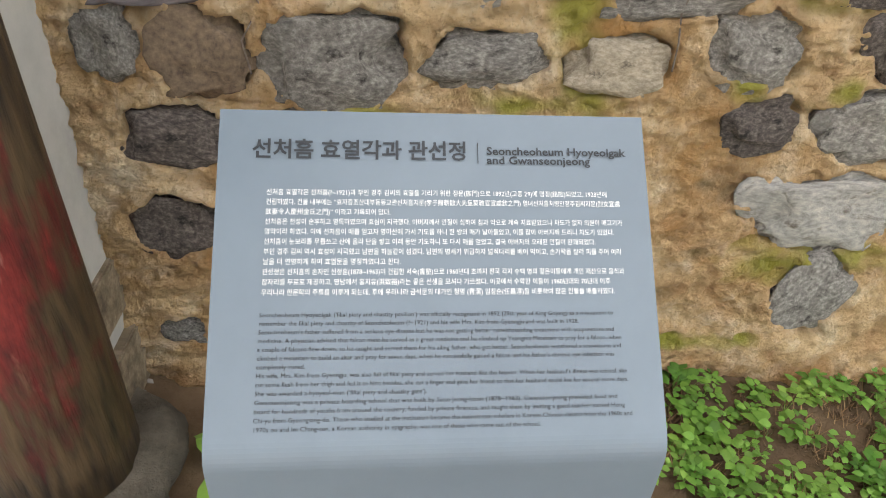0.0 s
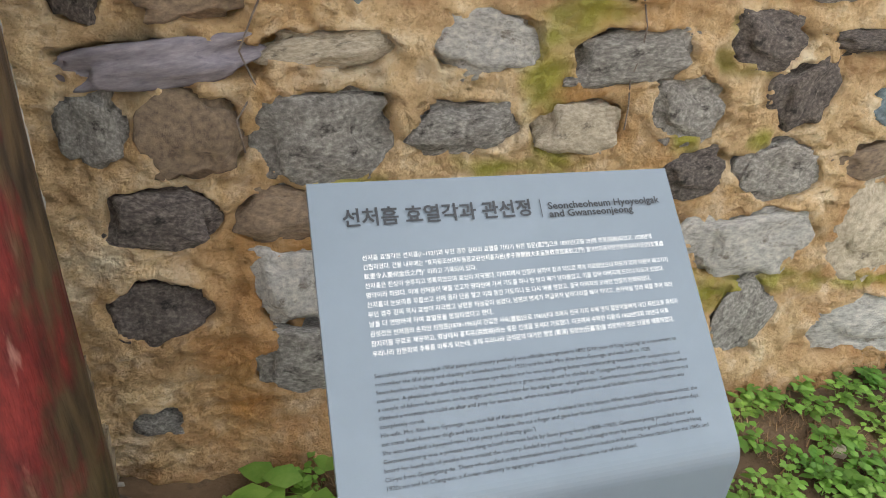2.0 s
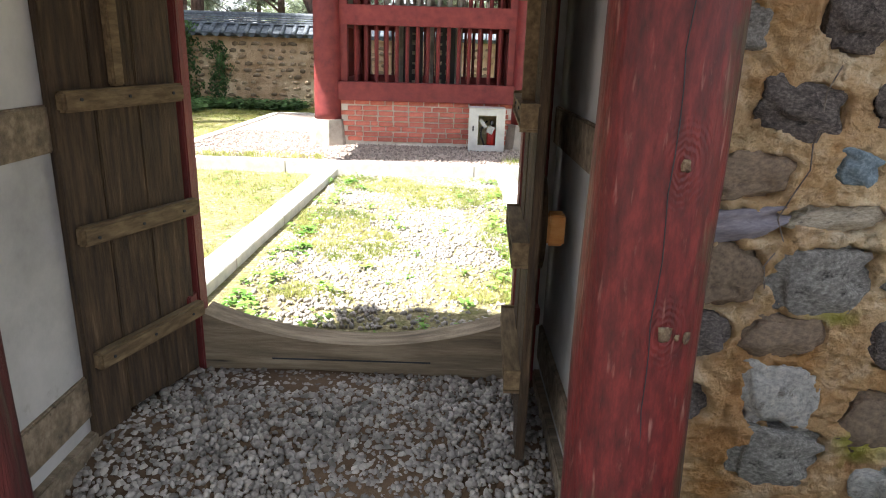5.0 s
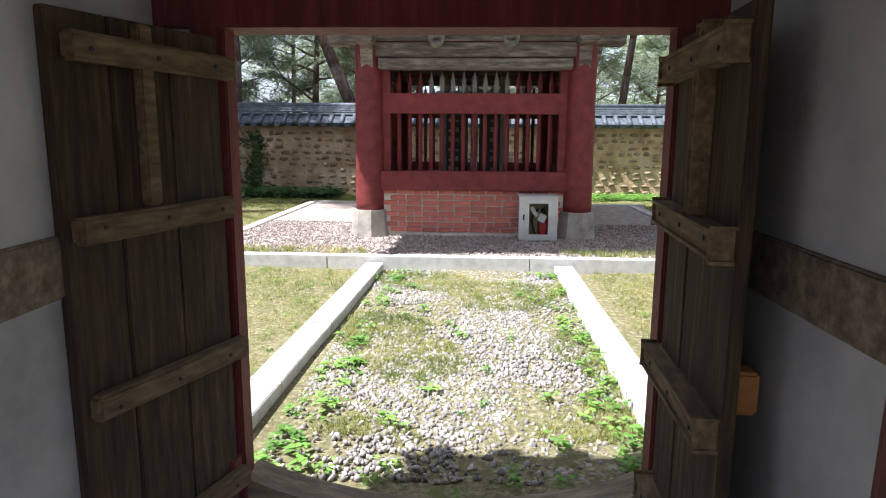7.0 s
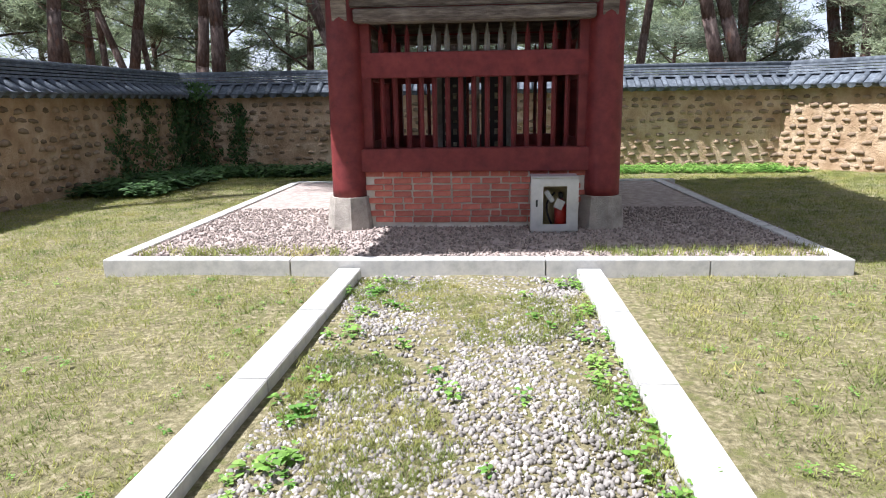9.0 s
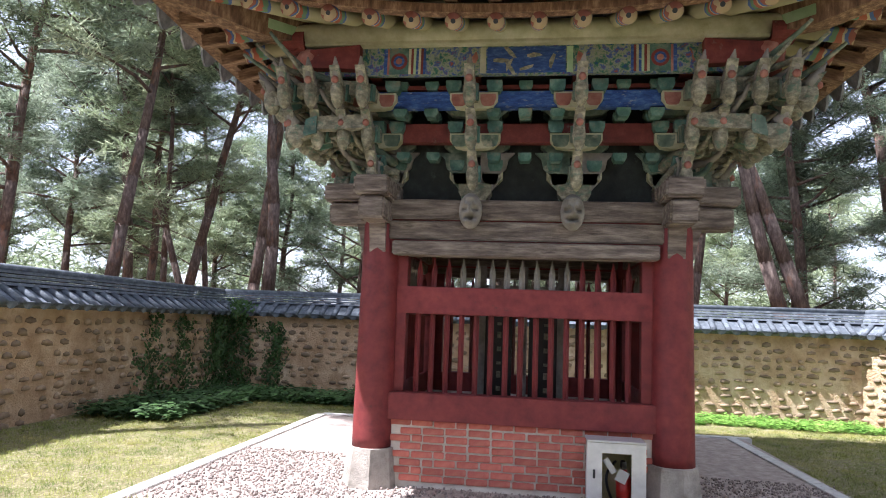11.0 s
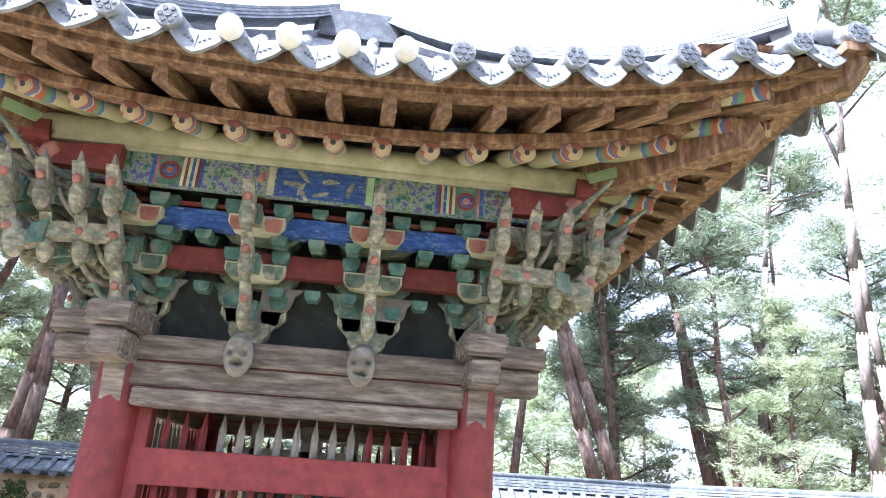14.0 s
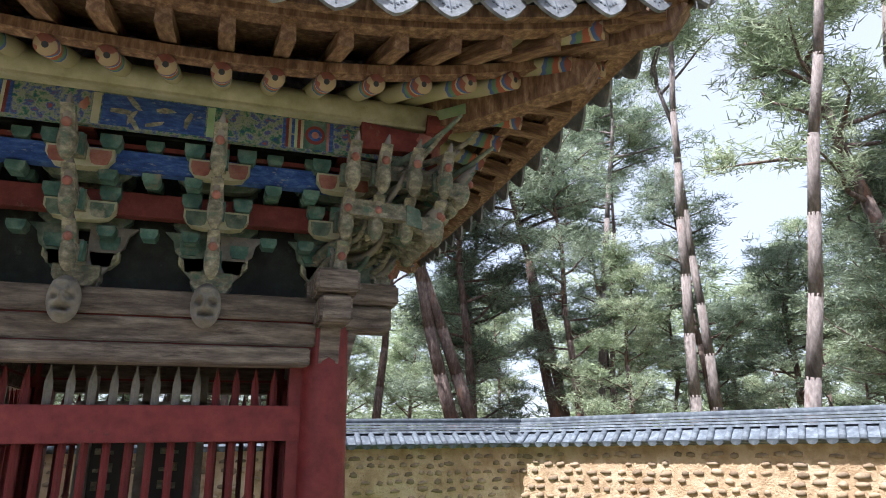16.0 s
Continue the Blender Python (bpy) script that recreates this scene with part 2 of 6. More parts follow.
STONE = {
    "g": mk("grey_field_stone", ["6A6763", "928E88", "C0BCB4"], 9, rough=0.88, bump=0.9, bscale=26, stain=("3E3A38", 3, 0.55)),
    "d": mk("dark_field_stone", ["453F3D", "6A615C", "988E86"], 9, rough=0.88, bump=0.9, bscale=26, stain=("2A2625", 3, 0.53)),
    "b": mk("brown_field_stone", ["5E5044", "7C6B59", "94806A"], 7, rough=0.88, bump=0.6, bscale=30, stain=("4B3F36", 4, 0.6)),
    "l": mk("pale_tan_stone", ["958A78", "B8AC97", "D2C8B4"], 8, rough=0.9, bump=0.8, bscale=26, stain=("5E564B", 3, 0.57)),
    "w": mk("pale_grey_stone", ["85837F", "AAA8A3", "C8C4BA"], 8, rough=0.88, bump=0.8, bscale=26, stain=("6A6258", 3, 0.56)),
    "u": mk("blue_grey_stone", ["4C5A62", "667680", "84919A"], 6, rough=0.85, bump=0.5, bscale=30, stain=("3C4449", 4, 0.6)),
    "p": mk("purple_grey_slab", ["5C5860", "726D74", "857F84"], 5, rough=0.85, bump=0.3, bscale=30),
}
M_WALLSTONE = mk("small_wall_stones", ["75624C", "8D7A63", "A29079"], 5, rough=0.92, bump=0.5, bscale=20, rand=0.3, island=True, local=False)
M_GRANITE = mk("sawn_granite", ["A9A8A4", "BDBBB6", "CBC8C1"], 9, rough=0.75, bump=0.15, bscale=120, stain=("8F8C82", 3, 0.63), rand=0.05, local=False)
M_PLINTH = mk("old_granite_plinth", ["857F75", "A29B90", "B8B0A4"], 6, rough=0.9, bump=0.7, bscale=50, stain=("8A6F66", 4, 0.6), rand=0.05)
M_PEBBLE = mk("grey_crushed_gravel", ["757069", "918B84", "AFA9A0"], 9, rough=0.85, bump=0.25, bscale=60, rand=0.42, island=True, local=False)
M_PEBBLE_WARM = mk("pink_grey_fine_gravel", ["776C66", "8E827A", "A3978E"], 9, rough=0.88, bump=0.25, bscale=60, rand=0.4, island=True, local=False)
M_EARTH = mk("brown_earth", ["4A3A2A", "5E4B37", "756049"], 3, rough=0.97, bump=0.7, bscale=30, stain=("3C3226", 6, 0.58), rand=0, local=False)
M_COURT = mk("court_ground", ["544E34", "7E7654", "A89E7E"], 26, rough=0.97, bump=1.0, bscale=60, stain=("6A6C38", 9, 0.50), rand=0, local=False)
M_GRASS = mk("grass_blades", ["5C6C30", "828842", "AAA262"], 2, rough=0.7, bump=0, rand=0.35, island=True, translucent=0.35, local=False)
M_WEED = mk("broad_weed_leaf", ["4E7C2C", "729A40", "9AB65C"], 3, rough=0.55, bump=0.1, rand=0.3, island=True, translucent=0.3, local=False)
M_IVY = mk("ivy_leaf", ["2C4422", "42602F", "5A7640"], 3, rough=0.6, bump=0, rand=0.35, island=True, translucent=0.25, local=False)
# needle colours paled to carry haze and backlight; the second is a lit copy
M_NEEDLE = mk("pine_needles", ["5E6E58", "828F78", "AAB29C"], 0.6, rough=0.75, bump=0, rand=0.4, island=True, translucent=0.52)
M_NEEDLE_LIT = mk("lit_pale_pine_needles", ["758465", "98A483", "BCC2A6"], 0.6, rough=0.75, bump=0, rand=0.4, island=True, translucent=0.45)
M_BARK = mk("pine_bark", ["4A3C36", "675750", "87766D"], 5, (3, 3, 1), 0.92, 1.0, 14, stain=("8A6450", 1.2, 0.56))
M_BARK_PALE = mk("pale_pine_bark", ["5E5551", "7B716C", "958B85"], 5, (3, 3, 1), 0.92, 1.0, 14, stain=("6A4E42", 1.5, 0.58))
M_TILE = mk("grey_roof_tile", ["5E6266", "787C80", "979A9C"], 8, rough=0.8, bump=0.3, bscale=50, stain=("B5B5B0", 4, 0.6), rand=0.18)
M_TILE_DARK = mk("dark_wall_tile", ["3F454C", "555C64", "737A81"], 8, rough=0.78, bump=0.3, bscale=50, stain=("8C918F", 4, 0.62), rand=0.2)
M_LIME = mk("white_lime_cap", ["C9C8C4", "DAD8D2", "E4E2DC"], 8, rough=0.9, bump=0.3, bscale=40)
M_SIGN = mk("blue_grey_powder_coat", ["626F7A", "67747F", "6C7984"], 3, rough=0.42, bump=0.03, bscale=300, rand=0, local=False)
M_INK = mk("dark_lettering", ["22262B", "2A2E34"], 8, rough=0.6, bump=0, rand=0)
M_WHITE_INK = mk("white_lettering", ["DFE1E2", "E8EAEA"], 8, rough=0.6, bump=0, rand=0)
M_BRICK = mk("red_brick", ["A65648", "BA6A5A", "CA8472"], 9, rough=0.9, bump=0.4, bscale=60, stain=("C59A8A", 7, 0.62), rand=0.2)
M_MORTAR = mk("grey_mortar", ["BDB7AA", "CFC9BC", "DCD6CA"], 8, rough=0.95, bump=0.5, bscale=60, rand=0)
M_GREENPAINT = mk("faded_celadon_paint", ["3C4F45", "5F6F60", "8B9280"], 7, rough=0.8, bump=0.3, bscale=40, stain=("A39C88", 5, 0.55), rand=0.2)
M_JADE = mk("jade_green_paint", ["34524A", "4A6C60", "748C7E"], 8, rough=0.75, bump=0.2, bscale=40, stain=("7A7766", 6, 0.54), rand=0.2)
M_PALECARVE = mk("bleached_carved_timber", ["57564A", "827E6C", "AFA993"], 8, (2, 2, 3), 0.85, 0.6, 40, stain=("56705F", 5, 0.53), rand=0.15)
M_GREYCARVE = mk("grey_carved_timber", ["6A655E", "827D75", "9C978E"], 6, rough=0.85, bump=0.5, bscale=40, stain=("5B5550", 6, 0.58), rand=0.1)
M_BLUE = mk("blue_painted_beam", ["1C3468", "2C4C88", "4F6C9C"], 6, (2, 2, 6), 0.75, 0.25, 40, stain=("A8A898", 5, 0.6), rand=0.1)
M_REDPAINT = mk("dull_red_painted_wood", ["5A2622", "6E302A", "804038"], 7, rough=0.8, bump=0.25, bscale=40, stain=("7F7468", 6, 0.62), rand=0.15)
M_PINK = mk("faded_terracotta_paint", ["7C4A40", "946255", "AA8072"], 7, rough=0.8, bump=0.25, bscale=40, rand=0.15)
M_CREAM = mk("pale_yellow_green_paint", ["8F8F70", "A6A487", "BBB8A0"], 5, rough=0.8, bump=0.2, bscale=30, stain=("8E8C66", 4, 0.62), rand=0.1)
M_LIGHTGREEN = mk("light_green_paint", ["7F9A72", "92AC84", "A8BC98"], 4, rough=0.8, bump=0.2, bscale=30, rand=0.1)
M_FRIEZE = mk("many_coloured_frieze_paint", ["1E3A74", "2C6650", "8C9078", "28508C", "8A4A3C"], 17, rough=0.8, bump=0.2, bscale=40, stain=("2E4E44", 9, 0.56), rand=0.1)
M_DARKPANEL = mk("dark_infill", ["1A1C1C", "262A28", "343A36"], 6, rough=0.85, bump=0.2, bscale=30, stain=("4A504A", 5, 0.63), rand=0)
M_INSIDE = mk("dark_inner_timber", ["2A211C", "3A2E27", "4A3C33"], 5, rough=0.85, bump=0.2, bscale=30, rand=0)
M_BLACKBOARD = mk("black_lacquer_board", ["0E0F10", "16181A"], 5, rough=0.35, bump=0.05, rand=0)
M_ALU = mk("brushed_steel_case", ["B9BCBE", "C9CBCC", "D4D6D6"], 6, rough=0.4, bump=0.03, metal=0.5, rand=0)
M_CANRED = mk("extinguisher_red", ["B02018", "C42A20"], 5, rough=0.3, bump=0, rand=0)
M_PAPER = mk("white_paper", ["D8D8D2", "E6E6E0"], 5, rough=0.8, bump=0, rand=0)
M_YELLOWBOARD = mk("pale_case_back", ["B8AE7C", "C6BC8C"], 5, rough=0.8, bump=0, rand=0)
M_FRESHWOOD = mk("fresh_orange_wood", ["A56A2E", "BC8142", "CC985A"], 6, (1, 1, 4), 0.7, 0.2, 30)
M_LICHEN = mk("pale_knot_scar", ["3E2E24", "6A5844", "94866C"], 60, rough=0.9, bump=0.5, bscale=60)
M_GLASS = bpy.data.materials.new("clear_glass")
M_GLASS.use_nodes = True
gb = M_GLASS.node_tree.nodes["Principled BSDF"]
gb.inputs["Transmission Weight"].default_value = 1.0
gb.inputs["Roughness"].default_value = 0.03
gb.inputs["IOR"].default_value = 1.1


def column_paint(name, x, y, knots):
    """Flaking red paint over grey grained wood; rippled grain round the knots; bare wood towards +x and at the foot."""
    m = mk(name, ["3E0F0F", "5C1919", "772826"], 9, (4, 4, 1.2), 0.58, 0, stain=("7A4A42", 6, 0.60), rand=0)
    nt = m.node_tree
    nd, lk = nt.nodes, nt.links
    bs = nd["Principled BSDF"]
    geo = nd.new("ShaderNodeNewGeometry")
    mp = nd.new("ShaderNodeMapping")
    mp.inputs["Scale"].default_value = (30, 30, 4.5)
    lk.new(geo.outputs["Position"], mp.inputs["Vector"])
    grain = nd.new("ShaderNodeTexNoise")
    grain.inputs["Scale"].default_value = 1.6
    grain.inputs["Detail"].default_value = 7
    lk.new(mp.outputs[0], grain.inputs["Vector"])

    def calc(op, a, b=None, c=None):
        n = nd.new("ShaderNodeMath")
        n.operation = op
        for i, q in enumerate((a, b, c)):
            if q is None:
                continue
            if isinstance(q, (int, float)):
                n.inputs[i].default_value = q
            else:
                lk.new(q, n.inputs[i])
        return n.outputs[0]
    sp = nd.new("ShaderNodeSeparateXYZ")
    lk.new(geo.outputs["Position"], sp.inputs[0])
    big = nd.new("ShaderNodeTexNoise")
    big.inputs["Scale"].default_value = 5
    big.inputs["Detail"].default_value = 6
    lk.new(geo.outputs["Position"], big.inputs["Vector"])
    wob = calc("MULTIPLY_ADD", big.outputs["Fac"], 0.22, -0.11)
    east = calc("ADD", calc("SUBTRACT", sp.outputs["X"], x + 0.098), wob)
    foot = calc("ADD", calc("MULTIPLY_ADD", sp.outputs["Z"], -0.35, 0.17), wob)
    bare = calc("MAXIMUM", calc("MULTIPLY", east, 28.0), calc("MULTIPLY", foot, 14.0))
    flake = calc("MULTIPLY", calc("SUBTRACT", grain.outputs["Fac"], 0.63), 9.0)
    bare_soft = nd.new("ShaderNodeClamp")
    lk.new(calc("ADD", bare, calc("MULTIPLY_ADD", grain.outputs["Fac"], 2.0, -1.0)), bare_soft.inputs[0])
    fl = nd.new("ShaderNodeClamp")
    lk.new(flake, fl.inputs[0])
    wood = nd.new("ShaderNodeValToRGB")
    els = wood.color_ramp.elements
    els[0].position, els[1].position = 0.3, 0.7
    els[0].color, els[1].color = lin("1C1410"), lin("54442F")
    lk.new(grain.outputs["Fac"], wood.inputs[0])
    src = bs.inputs["Base Color"].links[0].from_socket
    mx = nd.new("ShaderNodeMix")
    mx.data_type = "RGBA"
    lk.new(calc("MULTIPLY", fl.outputs[0], 0.5), mx.inputs[0])
    lk.new(src, mx.inputs[6])
    mx.inputs[7].default_value = lin("B08478")
    m2 = nd.new("ShaderNodeMix")
    m2.data_type = "RGBA"
    lk.new(bare_soft.outputs[0], m2.inputs[0])
    lk.new(mx.outputs[2], m2.inputs[6])
    lk.new(wood.outputs[0], m2.inputs[7])
    lk.new(m2.outputs[2], bs.inputs["Base Color"])
    height = grain.outputs["Fac"]
    for kx, ky, kz in knots:
        d = nd.new("ShaderNodeVectorMath")
        d.operation = "DISTANCE"
        sc = nd.new("ShaderNodeMapping")
        sc.inputs["Scale"].default_value = (1, 1, 0.75)
        lk.new(geo.outputs["Position"], sc.inputs["Vector"])
        lk.new(sc.outputs[0], d.inputs[0])
        d.inputs[1].default_value = (kx, ky, kz * 0.75)
        wave = calc("SINE", calc("MULTIPLY_ADD", d.outputs["Value"], 520.0, calc("MULTIPLY", grain.outputs["Fac"], 16.0)))
        near = calc("MAXIMUM", calc("MULTIPLY_ADD", d.outputs["Value"], -10.0, 1.0), 0.0)
        height = calc("ADD", height, calc("MULTIPLY", calc("MULTIPLY", wave, near), 0.15))
    bp = nd.new("ShaderNodeBump")
    bp.inputs["Strength"].default_value = 0.9
    bp.inputs["Distance"].default_value = 0.006
    lk.new(height, bp.inputs["Height"])
    lk.new(bp.outputs[0], bs.inputs["Normal"])
    return m


def banded(name, stops):
    """Paint in hard bands along the piece's own length."""
    m = mk(name, ["8A7458", "9A8264"], 6, rough=0.8, bump=0.25, bscale=30, rand=0)
    nt = m.node_tree
    co = nt.nodes.new("ShaderNodeTexCoord")
    sp = nt.nodes.new("ShaderNodeSeparateXYZ")
    nt.links.new(co.outputs["Object"], sp.inputs[0])
    wv = nt.nodes.new("ShaderNodeTexNoise")
    wv.inputs["Scale"].default_value = 9
    nt.links.new(co.outputs["Object"], wv.inputs["Vector"])
    ma = nt.nodes.new("ShaderNodeMath")
    ma.operation = "MULTIPLY_ADD"
    nt.links.new(wv.outputs["Fac"], ma.inputs[0])
    ma.inputs[1].default_value = 0.13
    nt.links.new(sp.outputs["Z"], ma.inputs[2])
    ra = nt.nodes.new("ShaderNodeValToRGB")
    ra.color_ramp.interpolation = "CONSTANT"
    els = ra.color_ramp.elements
    for i, (p, c) in enumerate(stops):
        e = els[i] if i < 2 else els.new(p)
        e.position = p
        e.color = lin(c)
    nt.links.new(ma.outputs[0], ra.inputs[0])
    nt.links.new(ra.outputs[0], nt.nodes["Principled BSDF"].inputs["Base Color"])
    return m


M_RAFTER = banded("painted_round_rafter", [(0.0, "A08E70"), (0.07, "845244"), (0.095, "4A6090"), (0.13, "A89E80"), (0.15, "94543E"), (0.19, "5C7A60"), (0.24, "4A6090"), (0.27, "9E9678"), (0.31, "9A9474")])

# ---- ground ----
CX, CY = -1.62, 9.76
XW, XE, YN, YS = -8.4, 5.0, 16.5, 1.25
COURT_Z = 0.2
EAST_LEN = 19.0
EAST = pose(XE, YN, 0, 0, 0, -52.7)


def east_x(y):
    """Court face of the splayed east wall at a given y."""
    return XE + (YN - y) * 0.762


def smooth(a, b, x):
    t = min(1, max(0, (x - a) / (b - a)))
    return t * t * (3 - 2 * t)


def ground_z(x, y):
    """Height of the ground: low outside the gate, level in the court."""
    if y > 2.0:
        return COURT_Z - 0.12 * smooth(12, 17, y)
    return COURT_Z * smooth(0.2, 1.7, y) * smooth(-0.55, -1.0, x)


def grid_sheet(name, x0, x1, y0, y1, step, fn, material, label, skip=None):
    bm = bmesh.new()
    nx, ny = int((x1 - x0) / step) + 1, int((y1 - y0) / step) + 1
    vs = [[bm.verts.new((x0 + (x1 - x0) * i / nx, y0 + (y1 - y0) * j / ny, 0)) for j in range(ny + 1)] for i in range(nx + 1)]
    for row in vs:
        for v in row:
            v.co.z = fn(v.co.x, v.co.y)
    for i in range(nx):
        for j in range(ny):
            bm.faces.new((vs[i][j], vs[i + 1][j], vs[i + 1][j + 1], vs[i][j + 1]))
    return tagged(obj(name, bm, material, None, "", True), label, "ground", kind="structure")


bm = bmesh.new()
R0 = 400
ring = [(-R0, -R0), (R0, -R0), (R0, R0), (-R0, R0)]
bm.faces.new([bm.verts.new((x, y, -0.06)) for x, y in ring])
tagged(obj("ground", bm, M_EARTH), "brown earth ground under the pine wood reaching far off", "ground", kind="structure")
grid_sheet("ground_outside", -6, 6, -4, 2.03, 0.06, lambda x, y: ground_z(x, y) + 0.018 * noise.noise((x * 2.3, y * 2.3, 0)), M_EARTH, "bare brown earth before the stone wall and gate")
grid_sheet("ground_court", XW, XE + 12, 2.03, YN, 0.15, lambda x, y: ground_z(x, y) + 0.03 * noise.noise((x * 0.9, y * 0.9, 3)), M_COURT, "mossy earth court with thin grass inside the walls")

# ---- kerbs and the gravel platform ----
PL, PR, PF, PB = -4.85, 1.50, 6.80, 12.3
edging = thing("platform_edging", "pale sawn granite edging round the gravel platform of the pavilion", "kerb")


def kerb(parent, x0, y0, x1, y1, w, z0, z1, name="kerb_stone"):
    """One straight kerb stone from a point to a point, w wide to the left of the way."""
    d = Vector((x1 - x0, y1 - y0, 0))
    m = Matrix.Translation((x0, y0, 0)) @ Matrix.Rotation(math.atan2(d.y, d.x), 4, "Z")
    return part(name, boxbm(0.003, d.length - 0.003, 0, w, z0, z1, 0.006, m), M_GRANITE, parent)


xs = [PL, -3.18, -1.0, 0.35, PR]
for a, b in zip(xs, xs[1:]):
    kerb(edging, a, PF, b, PF, 0.14, 0.05, 0.345)
for k in range(4):
    y0, y1 = PF + 0.14 + k * 1.34, PF + 0.14 + (k + 1) * 1.34
    kerb(edging, PL + 0.14 + 0.02 * k, y0, PL + 0.16 + 0.02 * k, y1, 0.14, 0.05, 0.345)
    kerb(edging, PR - 0.03 * k, y0, PR - 0.03 - 0.03 * k, y1, 0.14, 0.05, 0.345)
for a, b in zip(xs, xs[1:]):
    kerb(edging, a + 0.14, PB, b + 0.1, PB, 0.14, 0.05, 0.345)
path_edging = thing("path_edging", "two lines of pale granite kerb stones along the gravel path", "kerb")
for k in range(4):
    f = lambda s: 2.25 + 4.53 * s
    s0, s1 = k / 4, (k + 1) / 4
    kerb(path_edging, -2.69 + 0.13 * s0, f(s0), -2.69 + 0.13 * s1, f(s1), 0.195, 0.08, 0.28)
    kerb(path_edging, -0.55, f(s0), -0.55, f(s1), 0.195, 0.08, 0.275)
bm = boxbm(PL + 0.13, PR - 0.01, PF + 0.13, PB, 0.0, 0.325)
tagged(obj("platform_bed", bm, M_PEBBLE_WARM), "fine pinkish gravel bed of the raised platform", "ground", kind="structure")

# ---- near stone wall beside the gate ----
wall_s = tagged(new("wall_south"), "ochre mud wall with set field stones and patches of moss", "wall", kind="structure")


part("mud_render_far", boxbm(3.6, XE + 12, YS, YS + 0.1, -0.1, 2.45), M_MUD, wall_s)
part("wall_core_west", boxbm(XW - 0.5, -2.76, YS, YS + 0.5, -0.1, 2.05), M_MUD_COURT, wall_s)
def wall_rock_bm(s):
    bm = rock_bm(s, 4, 0.42)
    off = Vector((s * 5.1, 2.3, s))
    for v in bm.verts:
        n = v.co.normalized()
        v.co += n * (0.05 * noise.noise(v.co * 3.1 + off) + 0.03 * noise.noise(v.co * 8 + off))
    return bm


ROCKS = [wall_rock_bm(s) for s in range(9)]
ROCK_ME = {}


def wall_rock(k, tone):
    if (k, tone) not in ROCK_ME:
        ROCK_ME[(k, tone)] = shared("stone", ROCKS[k].copy(), STONE[tone], True)
    return ROCK_ME[(k, tone)]


# courses of set stones: x, z, width, height and tone
COURSES = (
    "-0.61,0.21,0.12,0.08,g 0.26,0.22,0.29,0.19,w 1.82,0.22,0.59,0.22,w 1.2,0.31,0.23,0.25,g -0.19,0.36,0.29,0.19,g 2.45,0.3,0.4,0.2,w",
    "0.15,0.51,0.25,0.19,b -0.56,0.55,0.2,0.16,d 2.1,0.56,0.33,0.38,w -0.22,0.58,0.23,0.2,w 1.14,0.6,0.42,0.21,w 1.62,0.62,0.36,0.31,l 2.5,0.6,0.3,0.22,g",
    "0.12,0.77,0.17,0.13,d -0.53,0.79,0.22,0.13,d -0.23,0.79,0.22,0.12,b 1.17,0.84,0.27,0.16,g 0.86,0.85,0.18,0.12,d 1.88,0.85,0.26,0.14,g 1.53,0.86,0.31,0.11,b 2.3,0.9,0.3,0.14,b",
    "-0.44,0.98,0.19,0.17,b -0.16,0.98,0.29,0.19,g 0.48,0.98,0.22,0.12,l 0.18,0.99,0.23,0.11,g -0.63,1,0.12,0.14,g 0.79,1.03,0.21,0.15,g 1.56,1.03,0.26,0.14,u 1.16,1.06,0.2,0.17,d 1.87,1.06,0.22,0.13,g 2.2,1.1,0.25,0.12,d",
    "-0.48,1.14,0.36,0.08,p 0.59,1.16,0.32,0.12,g -0.14,1.17,0.24,0.07,l 0.22,1.19,0.25,0.12,w 0.99,1.21,0.22,0.12,d 1.35,1.21,0.26,0.06,d 1.78,1.22,0.21,0.1,g",
    "-0.62,1.29,0.1,0.12,d -0.41,1.29,0.21,0.12,b -0.12,1.32,0.13,0.09,u 0.5,1.33,0.26,0.07,d 0.22,1.35,0.21,0.08,d 0.82,1.35,0.16,0.07,d 1.15,1.36,0.22,0.08,g 1.6,1.38,0.2,0.1,d 2,1.38,0.24,0.11,g",
    "-0.31,1.48,0.24,0.13,d 0.01,1.51,0.21,0.13,d 0.37,1.52,0.25,0.15,d 0.71,1.54,0.27,0.1,d -0.6,1.5,0.14,0.1,g 1.1,1.54,0.24,0.12,g 1.5,1.55,0.26,0.13,d 1.9,1.57,0.25,0.12,b",
)
ki = 0
SET_STONES = []
for course in COURSES:
    for row in course.split():
        sx, sz, sw, sh, tone = row.split(",")
        SET_STONES.append((float(sx), float(sz), float(sw), float(sh), tone))
for z in (1.72, 1.9, 2.1, 2.29):
    x = -0.55
    while x < 3.4:
        w = rng.uniform(0.16, 0.3)
        SET_STONES.append((x, z + rng.uniform(-0.03, 0.03), w, rng.uniform(0.1, 0.15), rng.choice("gdbgd")))
        x += w + rng.uniform(0.06, 0.16)
for z in (0.25, 0.5, 0.75, 1.0, 1.25, 1.5):
    x = 2.75
    while x < 5.2:
        w = rng.uniform(0.18, 0.34)
        SET_STONES.append((x, z + rng.uniform(-0.04, 0.04), w, rng.uniform(0.12, 0.2), rng.choice("gdbwlg")))
        x += w + rng.uniform(0.06, 0.16)
for sx, sz, sw, sh, tone in SET_STONES:
    ki += 1
    put("stone", wall_rock(ki * 5 % 9, tone), wall_s, trs(sx, YS + 0.016, sz, rng.uniform(-0.1, 0.1), rng.uniform(-0.18, 0.18), rng.uniform(-0.06, 0.06), (sw * 0.56, 0.046, sh * 0.60)))
